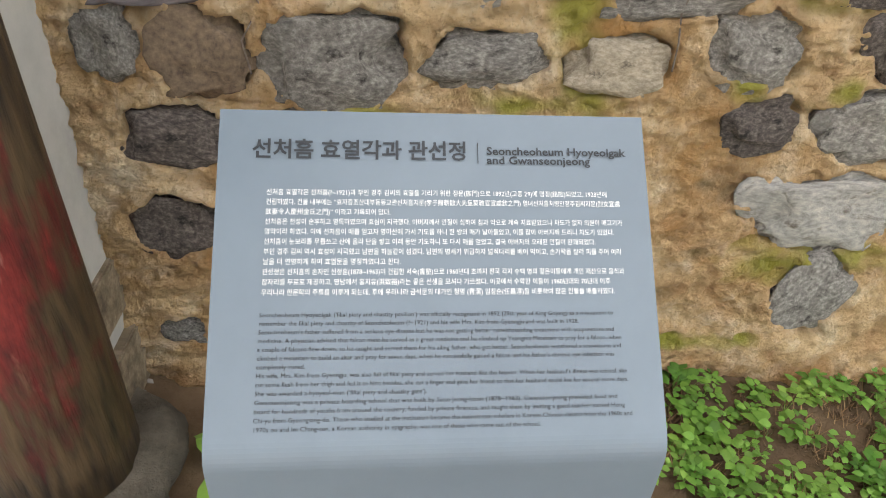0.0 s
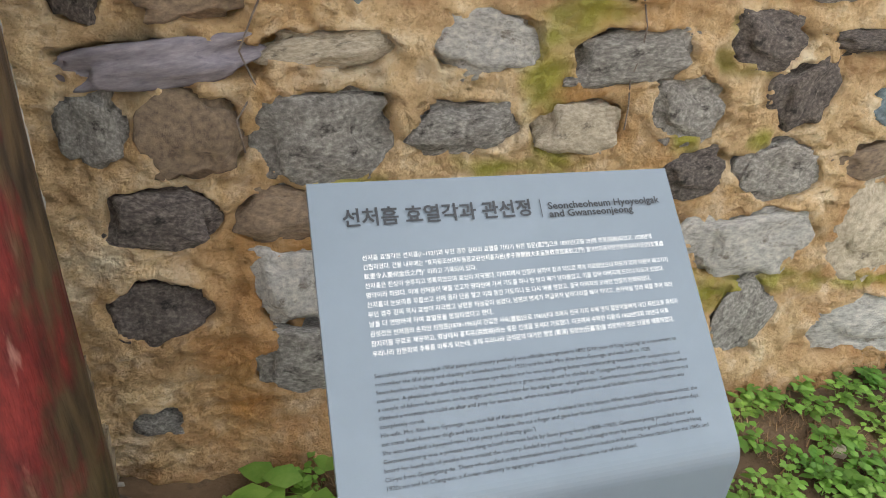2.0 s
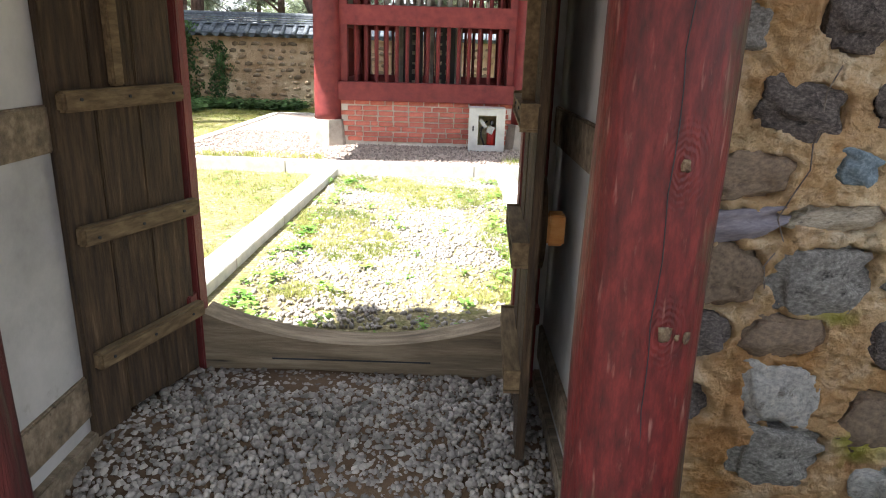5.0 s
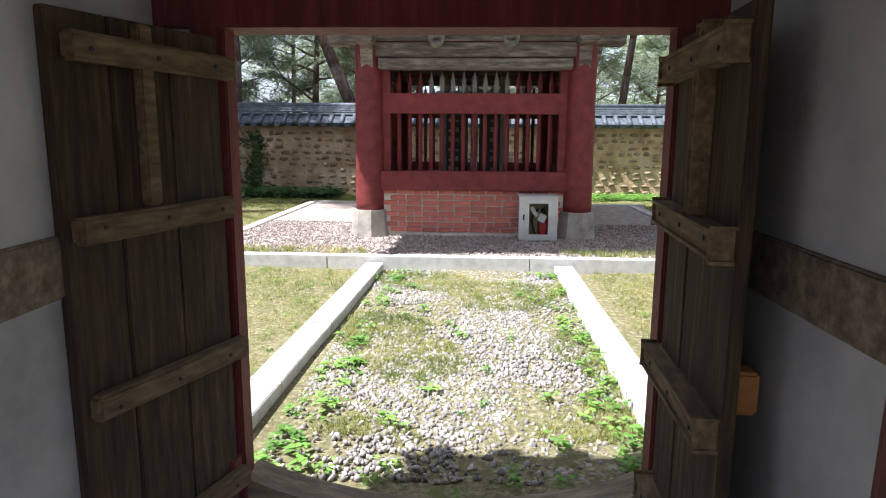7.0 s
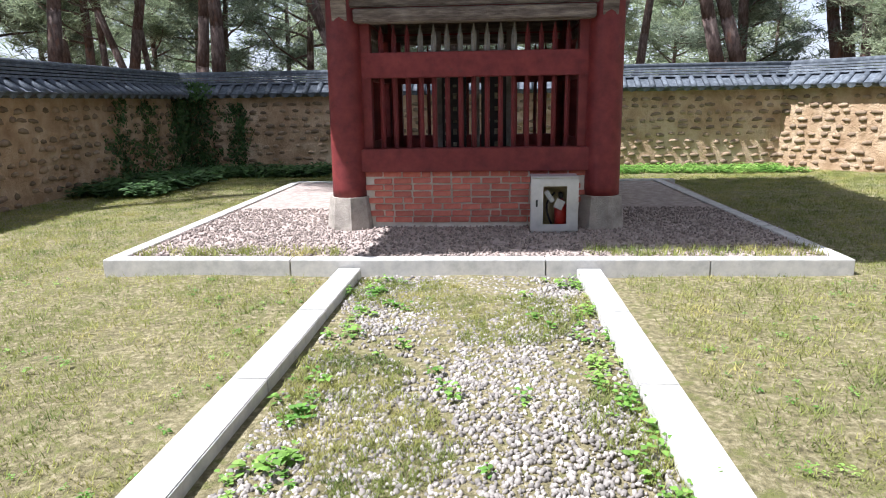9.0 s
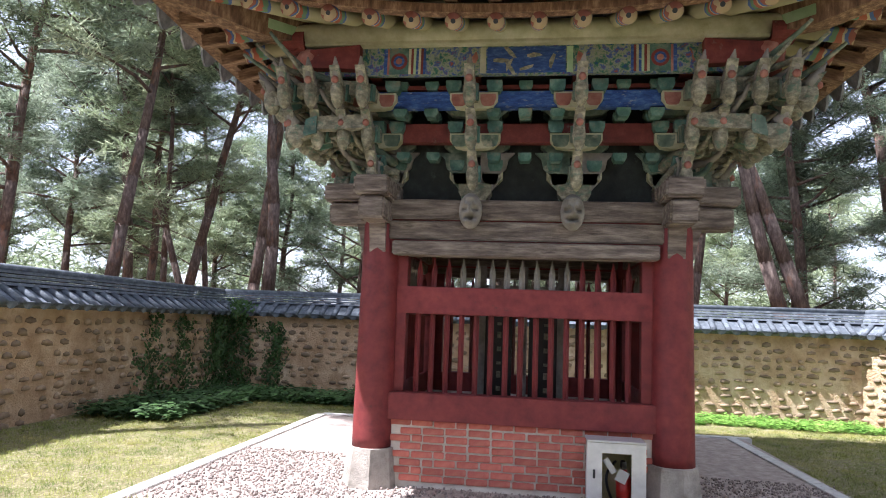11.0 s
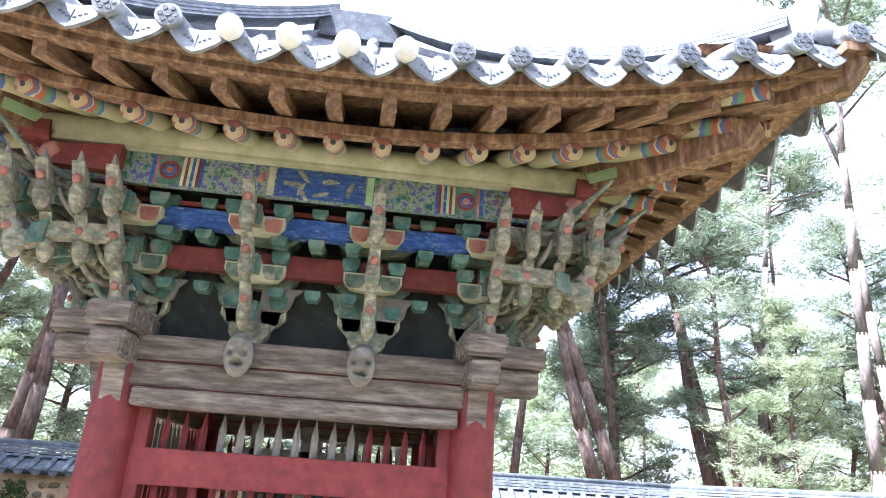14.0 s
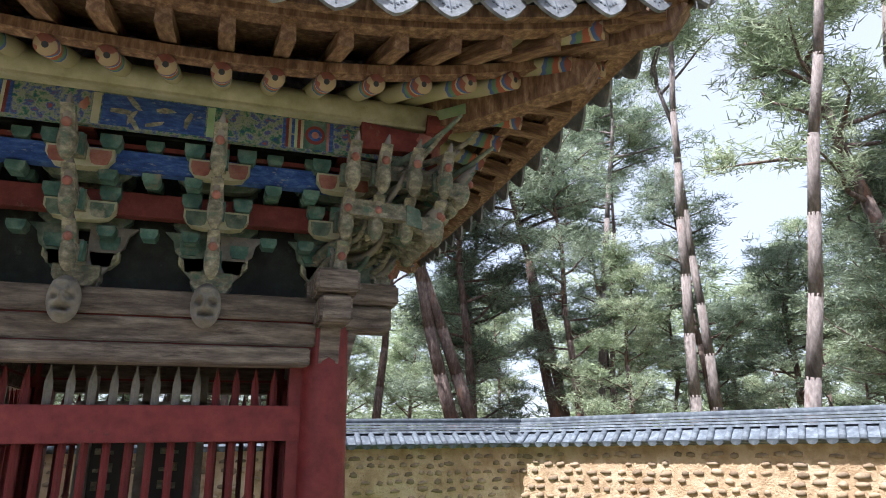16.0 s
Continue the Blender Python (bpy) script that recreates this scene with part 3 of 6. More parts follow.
MOSS_AT = ((-0.1, 0.865, 0.09, 0.03), (0.3, 0.885, 0.16, 0.035), (0.42, 0.9, 0.08, 0.07), (0.8, 0.94, 0.04, 0.04), (1.05, 0.94, 0.04, 0.04), (1.2, 0.46, 0.2, 0.045), (0.98, 0.44, 0.09, 0.07), (0.36, 1.1, 0.06, 0.14), (0.9, 0.15, 0.16, 0.03), (1.6, 0.42, 0.16, 0.035), (0.1, 0.42, 0.12, 0.07), (0.45, 1.3, 0.1, 0.1), (0.95, 1.2, 0.1, 0.06))


def mud_face(x0, x1, z0, z1, step, y):
    """Crumbling mud render that bulges round each set stone, with cracks, moss and ochre patches as attributes."""
    nx, nz = int((x1 - x0) / step), int((z1 - z0) / step)
    X, Z = np.meshgrid(np.linspace(x0, x1, nx + 1), np.linspace(z0, z1, nz + 1), indexing="ij")

    def field(fx, fz, seed):
        return np.array([noise.noise((a * fx, b * fz, seed)) for a, b in zip(X.ravel(), Z.ravel())]).reshape(X.shape)
    n1, n2, n3, n4 = field(2.6, 3.4, 1.7), field(8, 11, 4.1), field(23, 29, 7.3), field(52, 60, 2.9)
    crack = field(2.4, 8.5, 11.3) + 0.25 * n2
    d = 0.02 * n1 + 0.014 * (1 - 2 * np.abs(n2)) + 0.014 * (1 - 2 * np.abs(n3)) + 0.009 * n4
    d -= 0.014 * np.clip(1 - np.abs(crack) / 0.035, 0, 1) * (n1 > -0.15)
    q = np.full(X.shape, 9.0)
    for sx, sz, sw, sh, tone in SET_STONES:
        q = np.minimum(q, np.hypot((X - sx) / (sw * 0.53), (Z - sz) / (sh * 0.55)))
    q = q + 0.34 * n2 + 0.2 * field(15, 17, 5.7) + 0.14 * n3
    lip = np.exp(-((q - 1.22) / 0.2) ** 2)
    inside = np.clip((1.04 - q) / 0.12, 0, 1)
    d = d * (1 - 0.5 * inside) + 0.014 * lip * (0.5 + n1) - 0.055 * inside
    d += 0.05 * np.clip((0.28 - Z) / 0.28, 0, 1) ** 2 * (0.6 + n1)
    moss = np.zeros(X.shape)
    for mx, mz, mw, mh in MOSS_AT:
        moss = np.maximum(moss, np.clip(1.25 - np.hypot((X - mx) / mw, (Z - mz) / mh) + 0.9 * n2 + 0.5 * n3, 0, 1))
    ochre = np.clip((0.62 - Z) * 1.0 + 0.9 * field(1.6, 2.1, 21.0) + 0.6 * n2, 0, 1)
    grime = np.clip(1.6 * field(1.9, 1.3, 33.0) + 0.8 * n2 + 0.5 * n3 - 0.45, 0, 0.75)
    V = np.stack([X, y - d, Z], -1).reshape(-1, 3)
    idx = np.arange((nx + 1) * (nz + 1)).reshape(nx + 1, nz + 1)
    F = np.stack([idx[:-1, :-1], idx[1:, :-1], idx[1:, 1:], idx[:-1, 1:]], -1).reshape(-1, 4)
    me = bpy.data.meshes.new("mud_render")
    me.from_pydata(V.tolist(), [], F.tolist())
    for nm, arr in (("moss", moss * 0.85), ("ochre", ochre * 0.8), ("grime", grime)):
        at = me.attributes.new(nm, "FLOAT", "POINT")
        at.data.foreach_set("value", arr.ravel().astype(np.float32))
    me.materials.append(M_MUD)
    me.polygons.foreach_set("use_smooth", np.ones(len(F), dtype=bool))
    ob = new("mud_render", me)
    ob.parent = wall_s
    return ob


mud_face(-0.76, 3.6, -0.1, 2.45, 0.0095, YS)
part("wall_core", boxbm(-0.76, XE + 12, YS + 0.1, YS + 0.5, -0.1, 2.45), M_MUD_COURT, wall_s)
for vx, z0, z1 in ((0.6, 0.98, 1.55), (-0.35, 0.95, 1.6)):
    bm = bmesh.new()
    n = 9
    pts = [(vx + 0.05 * noise.noise((vx, k * 0.7, 2)) + (0.012 * k if vx < 0 else 0), YS - 0.03, z0 + (z1 - z0) * k / n) for k in range(n + 1)]
    for a, b in zip(pts, pts[1:]):
        tube(bm, a, b, 0.0022, n=5)
    part("dry_vine", bm, M_OLDWOOD, wall_s, "thin dry creeper stem")

# ---- tile caps of the walls ----


def half_tube(r, length, n=7, thick=0.014):
    """A half-round tile along +y, closed at the front by a disc."""
    bm = bmesh.new()
    pts = [(r * math.cos(math.pi * i / n), r * math.sin(math.pi * i / n)) for i in range(n + 1)]
    plate(bm, pts, 0, length, "y")
    return bm


CAP_ME = shared("cap_tile", half_tube(0.062, 0.52), M_TILE_DARK, True)
DRIP_BM = bmesh.new()
plate(DRIP_BM, [(-0.1, 0.03), (0.1, 0.03), (0.09, -0.025), (0.04, -0.065), (0, -0.075), (-0.04, -0.065), (-0.09, -0.025)], 0, 0.02, "y")
DRIP_ME = shared("drip_tile", DRIP_BM, M_TILE_DARK)


def wall_cap(parent, length, m, one_side=False):
    """Tiled cap along +x from 0 to length on the wall top at z 0; half-width 0.42, ridge 0.5 high."""
    bm = bmesh.new()
    plate(bm, [(-0.44, 0.0), (-0.44, 0.03), (-0.05, 0.27), (0.05, 0.27), (0.44, 0.03), (0.44, 0.0), (0.25, -0.04), (-0.25, -0.04)], 0, length, "x", m)
    part("cap_bed", bm, M_TILE_DARK, parent)
    for k in range(4):
        w = 0.15 - 0.012 * k
        bm = bmesh.new()
        plate(bm, [(-w, 0.26 + 0.055 * k), (w, 0.26 + 0.055 * k), (w * 0.9, 0.30 + 0.055 * k), (-w * 0.9, 0.30 + 0.055 * k)], 0, length, "x", m)
        part("ridge_course", bm, M_TILE_DARK, parent)
    bm = bmesh.new()
    tube(bm, (0, 0, 0.49), (length, 0, 0.49), 0.065, n=10)
    bmesh.ops.transform(bm, matrix=m, verts=bm.verts)
    part("ridge_tile", bm, M_TILE_DARK, parent, smooth=True)
    n = int(length / 0.29)
    slope = math.atan2(0.24, 0.39)
    for s in (-1,) if one_side else (-1, 1):
        for k in range(n):
            x = 0.15 + k * length / n
            q = m @ Matrix.Translation((x, 0, 0)) @ Matrix.Rotation(0 if s < 0 else math.pi, 4, "Z")
            put("cap_tile", CAP_ME, parent, q @ pose(rng.uniform(-0.006, 0.006), -0.47, 0.01, math.degrees(slope), 0, rng.uniform(-2, 2)))
            put("drip_tile", DRIP_ME, parent, q @ pose(0.145, -0.45, 0.02, 12, 0, 0))


wall_cap(wall_s, XE + 12.1, pose(-0.13, YS + 0.26, 2.45))
wall_n = tagged(new("wall_north"), "pale mud wall with small stones in rows, under a dark tile cap", "wall", kind="structure")
wall_w = tagged(new("wall_west"), "pale mud wall with small stones in rows and ivy, under a dark tile cap", "wall", kind="structure")
wall_e = tagged(new("wall_east"), "sunlit pale mud wall with small stones in rows, under a tile cap", "wall", kind="structure")
WT = 1.83
part("wall_body", boxbm(XW - 0.5, XE + 0.5, YN, YN + 0.5, -0.1, WT), M_MUD_COURT, wall_n)
part("wall_body", boxbm(XW - 0.5, XW, YS + 0.5, YN, -0.1, WT), M_MUD_COURT, wall_w)
part("wall_body", boxbm(0, EAST_LEN, 0, 0.5, -0.1, WT, 0, EAST), M_MUD_COURT, wall_e)
wall_cap(wall_n, XE - XW + 0.5, pose(XW - 0.25, YN + 0.25, WT))
wall_cap(wall_w, YN - YS - 0.3, pose(XW - 0.25, YS + 0.55, WT, 0, 0, 90))
wall_cap(wall_e, EAST_LEN, EAST @ pose(0, 0.25, WT))
SMALL = [proto(rock_bm(20 + s, 1, 0.3)) for s in range(6)]


def wall_stones(parent, length, m):
    places = []
    for r in range(10):
        z = 0.22 + r * 0.155
        x = rng.uniform(0, 0.2)
        while x < length:
            w = rng.uniform(0.12, 0.26)
            if rng.random() < 0.8:
                places.append((rng.randrange(6), m @ trs(x, 0.0, z + rng.uniform(-0.025, 0.025), 0, rng.uniform(-0.15, 0.15), 0, (w * 0.5, 0.035, rng.uniform(0.035, 0.06)))))
            x += w + rng.uniform(0.03, 0.14)
    return scatter("wall_stones", SMALL, places, M_WALLSTONE, parent, "rows of small brown and grey stones")


wall_stones(wall_n, XE - XW, pose(XW, YN, 0))
wall_stones(wall_w, YN - 2, pose(XW, 2, 0, 0, 0, 90))
wall_stones(wall_e, EAST_LEN, EAST)

# ---- gate ----
gate = thing("gate", "small timber gate with red columns and white plaster side walls", "gate")


def round_column(name, parent, x, y, z0, z1, r0, r1, material, label="", n=28, bend=0.012):
    bm = bmesh.new()
    rows = 24
    rings = []
    for i in range(rows + 1):
        s = i / rows
        z = z0 + (z1 - z0) * s
        rr = r0 + (r1 - r0) * s
        ox, oy = bend * noise.noise((x, y, z * 1.3)), bend * noise.noise((y, x, z * 1.3 + 5))
        ring_v = []
        for k in range(n):
            a = 2 * math.pi * k / n
            w = rr * (1 + 0.035 * noise.noise((math.cos(a) * 1.5, math.sin(a) * 1.5, z * 1.1 + x)))
            ring_v.append(bm.verts.new((x + ox + w * math.cos(a), y + oy + w * math.sin(a), z)))
        rings.append(ring_v)
    for i in range(rows):
        for k in range(n):
            bm.faces.new((rings[i][k], rings[i][(k + 1) % n], rings[i + 1][(k + 1) % n], rings[i + 1][k]))
    bm.faces.new(rings[-1])
    bm.faces.new(rings[0][::-1])
    return part(name, bm, material, parent, label, True)


GXR, GXL, GY = -0.803, -2.63, 0.897
KNOTS = ((GXR + 0.017, GY - 0.148, 1.0), (GXR + 0.009, GY - 0.147, 1.39))
M_COLUMN = column_paint("flaking_red_column_paint", GXR, GY, KNOTS)
M_FOOTSTONE = mk("dark_mossy_footstone", ["37322B", "504A40", "6E6558"], 7, rough=0.92, bump=0.8, bscale=40, stain=("4C5236", 3, 0.58), rand=0.05)
for gx in (GXR, GXL):
    col = round_column("column", gate, gx, GY, 0.1, 2.7, 0.158, 0.145, M_COLUMN if gx == GXR else M_RED_WORN, "weathered red-painted round timber column with knots")
    bm = rock_bm(gx, 4, 0.3)
    bmesh.ops.transform(bm, matrix=trs(gx + 0.02, GY, 0.02, 0, 0, 0.3, (0.235, 0.225, 0.1)), verts=bm.verts)
    part("plinth", bm, M_FOOTSTONE, gate, "rough round foundation stone", True)
    if gx == GXR:
        for kz, ka, ks in ((1.39, -86, 0.014), (1.0, -83.5, 0.02), (0.985, -61, 0.015), (0.99, -72, 0.008), (0.66, -52, 0.016)):
            a = radians(ka)
            bm = rock_bm(kz * 7, 2, 0.4)
            rad = 0.152
            bmesh.ops.transform(bm, matrix=trs(gx + rad * math.cos(a), GY + rad * math.sin(a), kz, 0, 0, a, (0.004, ks * 0.8, ks)), verts=bm.verts)
            part("knot", bm, M_LICHEN, col, "pale knot scar in the red paint", True)
        bm = bmesh.new()
        pts = [(gx + 0.152 * math.cos(radians(-96 + 6 * noise.noise((k * 0.5, 1, 1)))), GY - 0.152 * math.sin(radians(96)), 0.2 + 0.075 * k) for k in range(24)]
        for a, b in zip(pts, pts[1:]):
            tube(bm, a, b, 0.0014, n=4)
        part("drying_crack", bm, M_INK, col, "dark drying crack")
# door frame at the back of the gate
DXL, DXR, DY = -2.36, -1.0, 2.0
for x0, x1 in ((DXL - 0.11, DXL), (DXR, DXR + 0.11)):
    part("door_post", boxbm(x0, x1, DY, DY + 0.09, 0.15, 2.1, 0.006), M_RED, gate, "dark red door post")
part("lintel", boxbm(DXL - 0.4, DXR + 0.22, DY - 0.01, DY + 0.16, 1.965, 2.15, 0.006), M_RED, gate, "dark red lintel")
bm = bmesh.new()
pts = [(DXL, 0.12)]
for k in range(17):
    s = k / 16
    pts.append((DXL + (DXR - DXL) * s, 0.475 - 0.135 * math.sin(math.pi * s) ** 0.8))
pts.append((DXR, 0.12))
plate(bm, pts, DY + 0.01, DY + 0.15, "y")
sill = part("threshold", bm, M_SILL, gate, "worn timber threshold curved down in the middle")
part("sill_crack", boxbm(DXL + 0.3, DXR - 0.35, DY + 0.006, DY + 0.012, 0.262, 0.268), M_INK, sill)
# plaster panels between frame and side walls
for x0, x1 in ((GXL, DXL - 0.11), (DXR + 0.11, GXR)):
    if x1 - x0 > 0.02:
        part("infill_panel", boxbm(x0, x1, DY + 0.03, DY + 0.12, 0.15, 2.1), M_PLASTER, gate, "white plaster infill")
# side walls
for gx, s in ((GXL, 1), (GXR, -1)):
    part("side_wall", boxbm(gx - 0.055, gx + 0.055, GY + 0.1, DY + 0.16, 0.2, 2.6), M_PLASTER, gate, "white plastered side wall")
    for z0, z1, d in ((0.05, 0.24, 0.085), (0.30, 0.46, 0.07), (1.26, 1.41, 0.07), (2.2, 2.36, 0.07)):
        part("side_rail", boxbm(gx - d, gx + d, GY + 0.1, DY + 0.05, z0, z1, 0.006), M_SILL, gate, "bare timber rail")


def leaf(hx, hy, ang, width, flip):
    """Door leaf hung at hx, hy, turned by ang degrees from the frame's line; battens on one face."""
    d = tagged(new("door_leaf"), "old brown board door leaf standing open, with pale battens")
    d.parent = gate
    d.matrix_basis = pose(hx, hy, 0, 0, 0, ang)
    cuts = (0.0, 0.36, 0.7, 1.0)
    for k in range(3):
        low = 0.235 + (0.0, 0.012, -0.02)[k]
        part("board", boxbm(width * cuts[k] + 0.002, width * cuts[k + 1] - 0.002, -0.016 + 0.003 * (k % 2), 0.016 + 0.002 * (k % 2), low, 1.93, 0.004), M_DOOR, d)
    for z, e in ((0.52, 0.02), (0.965, 0.0), (1.425, 0.03), (1.84, 0.01)):
        bm = boxbm(-0.012, width - e, flip * 0.018, flip * 0.062, z - 0.034, z + 0.034, 0.009)
        bmesh.ops.transform(bm, matrix=pose(0, 0, 0, 0, -1.2 + 60 * e, 0), verts=[v for v in bm.verts])
        bt = part("batten", bm, M_BATTEN, d, "pale worn batten")
        for q in (0.12, 0.5, 0.86):
            nail = bmesh.new()
            tube(nail, (width * q, flip * 0.06, z), (width * q, flip * 0.066, z), 0.006, n=8)
            part("nail", nail, M_INK, bt, "dark iron nail head")
    part("muntin", boxbm(width * 0.5, width * 0.5 + 0.05, flip * 0.018, flip * 0.05, 1.46, 1.92, 0.006), M_BATTEN, d, "upright batten strip")
    return d


L1 = leaf(DXL - 0.025, DY - 0.03, -108, 0.57, 1)
L2 = leaf(DXR + 0.02, DY - 0.03, -93, 0.6, -1)
bm = bmesh.new()
tube(bm, (0.30, 0.016, 1.02), (0.30, 0.05, 1.02), 0.17, n=28)
part("round_plate", bm, M_DOOR, L2, "round dark door plate")
part("latch_block", boxbm(0.40, 0.47, 0.05, 0.11, 0.98, 1.09, 0.008), M_FRESHWOOD, L2, "fresh orange wood latch block")
for x in (DXL - 0.06, DXR + 0.06):
    part("pivot_block", boxbm(x - 0.05, x + 0.05, DY - 0.08, DY, 0.5, 0.58, 0.006), M_RED, gate, "red pivot block")
# roof of the gate, unseen; front eave lengthened to shade the sign, rear shortened
bm = bmesh.new()
plate(bm, [(-0.35, 2.56), (-0.35, 2.64), (0.9, 3.12), (1.47, 3.42), (1.53, 3.42), (2.0, 3.16), (2.26, 3.03), (2.26, 2.95), (1.5, 3.2)], -3.5, -0.2, "x")
groof = part("gate_roof", bm, M_TILE_DARK, gate, "small dark tiled gable roof, unseen, eaves sized for shade")
for k in range(11):
    x = -3.4 + k * 0.31
    for y0, z0, y1, z1 in ((-0.38, 2.66, 1.47, 3.44), (2.29, 3.05, 1.53, 3.44)):
        bm = bmesh.new()
        tube(bm, (x, y0, z0), (x, y1, z1), 0.065, n=8)
        part("roof_tile", bm, M_TILE_DARK, groof, smooth=True)
for x in (GXR, GXL):
    part("cross_beam", boxbm(x - 0.08, x + 0.08, 0.3, 2.3, 2.55, 2.7, 0.008), M_OLDWOOD, gate)
for y in (GY, DY + 0.07):
    part("tie_beam", boxbm(-3.3, -0.4, y - 0.08, y + 0.08, 2.4, 2.56, 0.008), M_RED, gate)
for k in range(9):
    x = -3.3 + k * 0.37
    bm = bmesh.new()
    sweep(bm, [(x, -0.3, 2.54), (x, 1.5, 3.19), (x, 2.22, 2.93)], [0.04, 0.045, 0.04], 8)
    part("rafter", bm, M_OLDWOOD, gate, smooth=True)

# ---- information sign ----
sign = thing("information_sign", "blue-grey bent steel information sign with Korean and English text", "sign")
SX0, SX1 = -0.258, 0.298
prof_out = [(0.632, 1.114)]
c, r = (0.372, 0.79), 0.052
for k in range(8):
    a = radians(135 + 45 * k / 7)
    prof_out.append((c[0] + r * math.cos(a), c[1] + r * math.sin(a)))
prof_out += [(0.318, 0.0)]
prof_in = [(0.334, 0.0), (0.334, 0.79)]
for k in range(6):
    a = radians(180 - 45 * k / 5)
    prof_in.append((c[0] + (r - 0.016) * math.cos(a), c[1] + (r - 0.016) * math.sin(a)))
prof_in += [(0.643, 1.103)]
bm = bmesh.new()
plate(bm, prof_out + prof_in, SX0, SX1, "x")
part("panel", bm, M_SIGN, sign, "bent steel panel")
part("back_post", boxbm(-0.09, 0.13, 0.36, 0.42, 0.0, 0.8, 0.005), M_SIGN, sign, "steel back post")
part("foot_plate", boxbm(SX0 - 0.01, SX1 + 0.01, 0.30, 0.46, 0.0, 0.012, 0.002), M_SIGN, sign, "steel foot plate")
# lettering lies on the slanted face: u from the left edge, v down from the top edge
SW = SX1 - SX0
FACE = Matrix.Translation((SX0, 0.632 - 0.0014, 1.114 + 0.0014)) @ Matrix.Rotation(math.atan2(1.114 - prof_out[1][1], 0.632 - prof_out[1][0]), 4, "X")


def words(text, u, v, width, size, material, name="text_line", bold=0.0):
    """One line of lettering fitted to a width."""
    cu = bpy.data.curves.new(name, "FONT")
    cu.body = text
    cu.size = size
    cu.resolution_u = 2
    cu.offset = bold
    tmp = new("tmp_text", cu)
    bpy.context.view_layer.update()
    me = bpy.data.meshes.new_from_object(tmp.evaluated_get(bpy.context.evaluated_depsgraph_get()))
    bpy.data.objects.remove(tmp)
    co = np.empty(len(me.vertices) * 3, np.float32)
    me.vertices.foreach_get("co", co)
    co = co.reshape(-1, 3)
    wid = float(co[:, 0].max() - co[:, 0].min()) if len(co) else 1.0
    me.materials.clear()
    me.materials.append(material)
    ob = new(name, me)
    ob.parent = sign
    ob.matrix_basis = FACE @ Matrix.Translation((u, -v, 0)) @ Matrix.Diagonal((width / wid, 1, 1, 1))
    return ob


words("선처흠 효열각과 관선정", 0.042, 0.063, 0.272, 0.028, M_INK, "title_line", 0.0006)
part("title_bar", boxbm(0, 0.001, 0, 0.028, 0, 0.0005, 0, FACE @ Matrix.Translation((0.33, -0.069, 0))), M_INK, sign)
words("Seoncheoheum Hyoyeolgak", 0.342, 0.057, 0.187, 0.0152, M_INK, "title_line", 0.0003)
words("and Gwanseonjeong", 0.342, 0.0695, 0.138, 0.0152, M_INK, "title_line", 0.0003)
KO = (
    ("선처흠 효열각은 선처흠(?~1921)과 부인 경주 김씨의 효열을 기리기 위한 정문(旌門)으로 1892년(고종 29)에 명정(銘旌)되었고, 1928년에", 0.437),
    ("건립하였다. 건물 내부에는 “효자증조산대부동몽교관선처흠지문(孝子贈朝散大夫童蒙敎官宣處欽之門) 열녀선처흠처령인경주김씨지문(烈女宣處", 0.454),
    ("欽妻令人慶州金氏之門)” 이라고 기록되어 있다.", 0.155),
    ("선처흠은 천성이 순후하고 영특하였으며 효심이 지극했다. 아버지께서 안질이 심하여 침과 약으로 계속 치료받았으나 차도가 없자 의원이 매고기가", 0.456),
    ("명약이라 하였다. 이에 선처흠이 매를 얻고자 영마산에 가서 기도를 하니 한 쌍의 매가 날아들었고, 이를 잡아 아버지께 드리니 차도가 있었다.", 0.444),
    ("선처흠이 눈보라를 무릅쓰고 산에 올라 단을 쌓고 이레 동안 기도하니 또 다시 매를 얻었고, 결국 아버지의 오래된 안질이 완쾌되었다.", 0.419),
    ("부인 경주 김씨 역시 효성이 지극했고 남편을 하늘같이 섬겼다. 남편의 병세가 위급하자 넓적다리를 베어 먹이고, 손가락을 잘라 피를 주어 여러", 0.452),
    ("날을 더 연명하게 하여 효열문을 명정하였다고 한다.", 0.168),
    ("관성정은 선처흠의 손자인 선정훈(1878~1963)이 건립한 서숙(書塾)으로 1960년대 초까지 전국 각지 수백 명의 젊은이들에게 개인 재산으로 음식과", 0.455),
    ("잠자리를 무료로 제공하고, 영남에서 홍치유(洪致裕)라는 좋은 선생을 모셔다 가르쳤다. 이곳에서 수학한 이들이 1960년대와 70년대 이후", 0.436),
    ("우리나라 한문학의 주류를 이루게 되는데, 후에 우리나라 금석문의 대가인 청명 (靑溟) 임창순(任昌淳)을 비롯하여 많은 인물을 배출하였다.", 0.441),
)
for i, (s, w) in enumerate(KO):
    words(s, 0.062 - 0.0002 * i, 0.113 + 0.0127 * i, w, 0.0088, M_WHITE_INK)
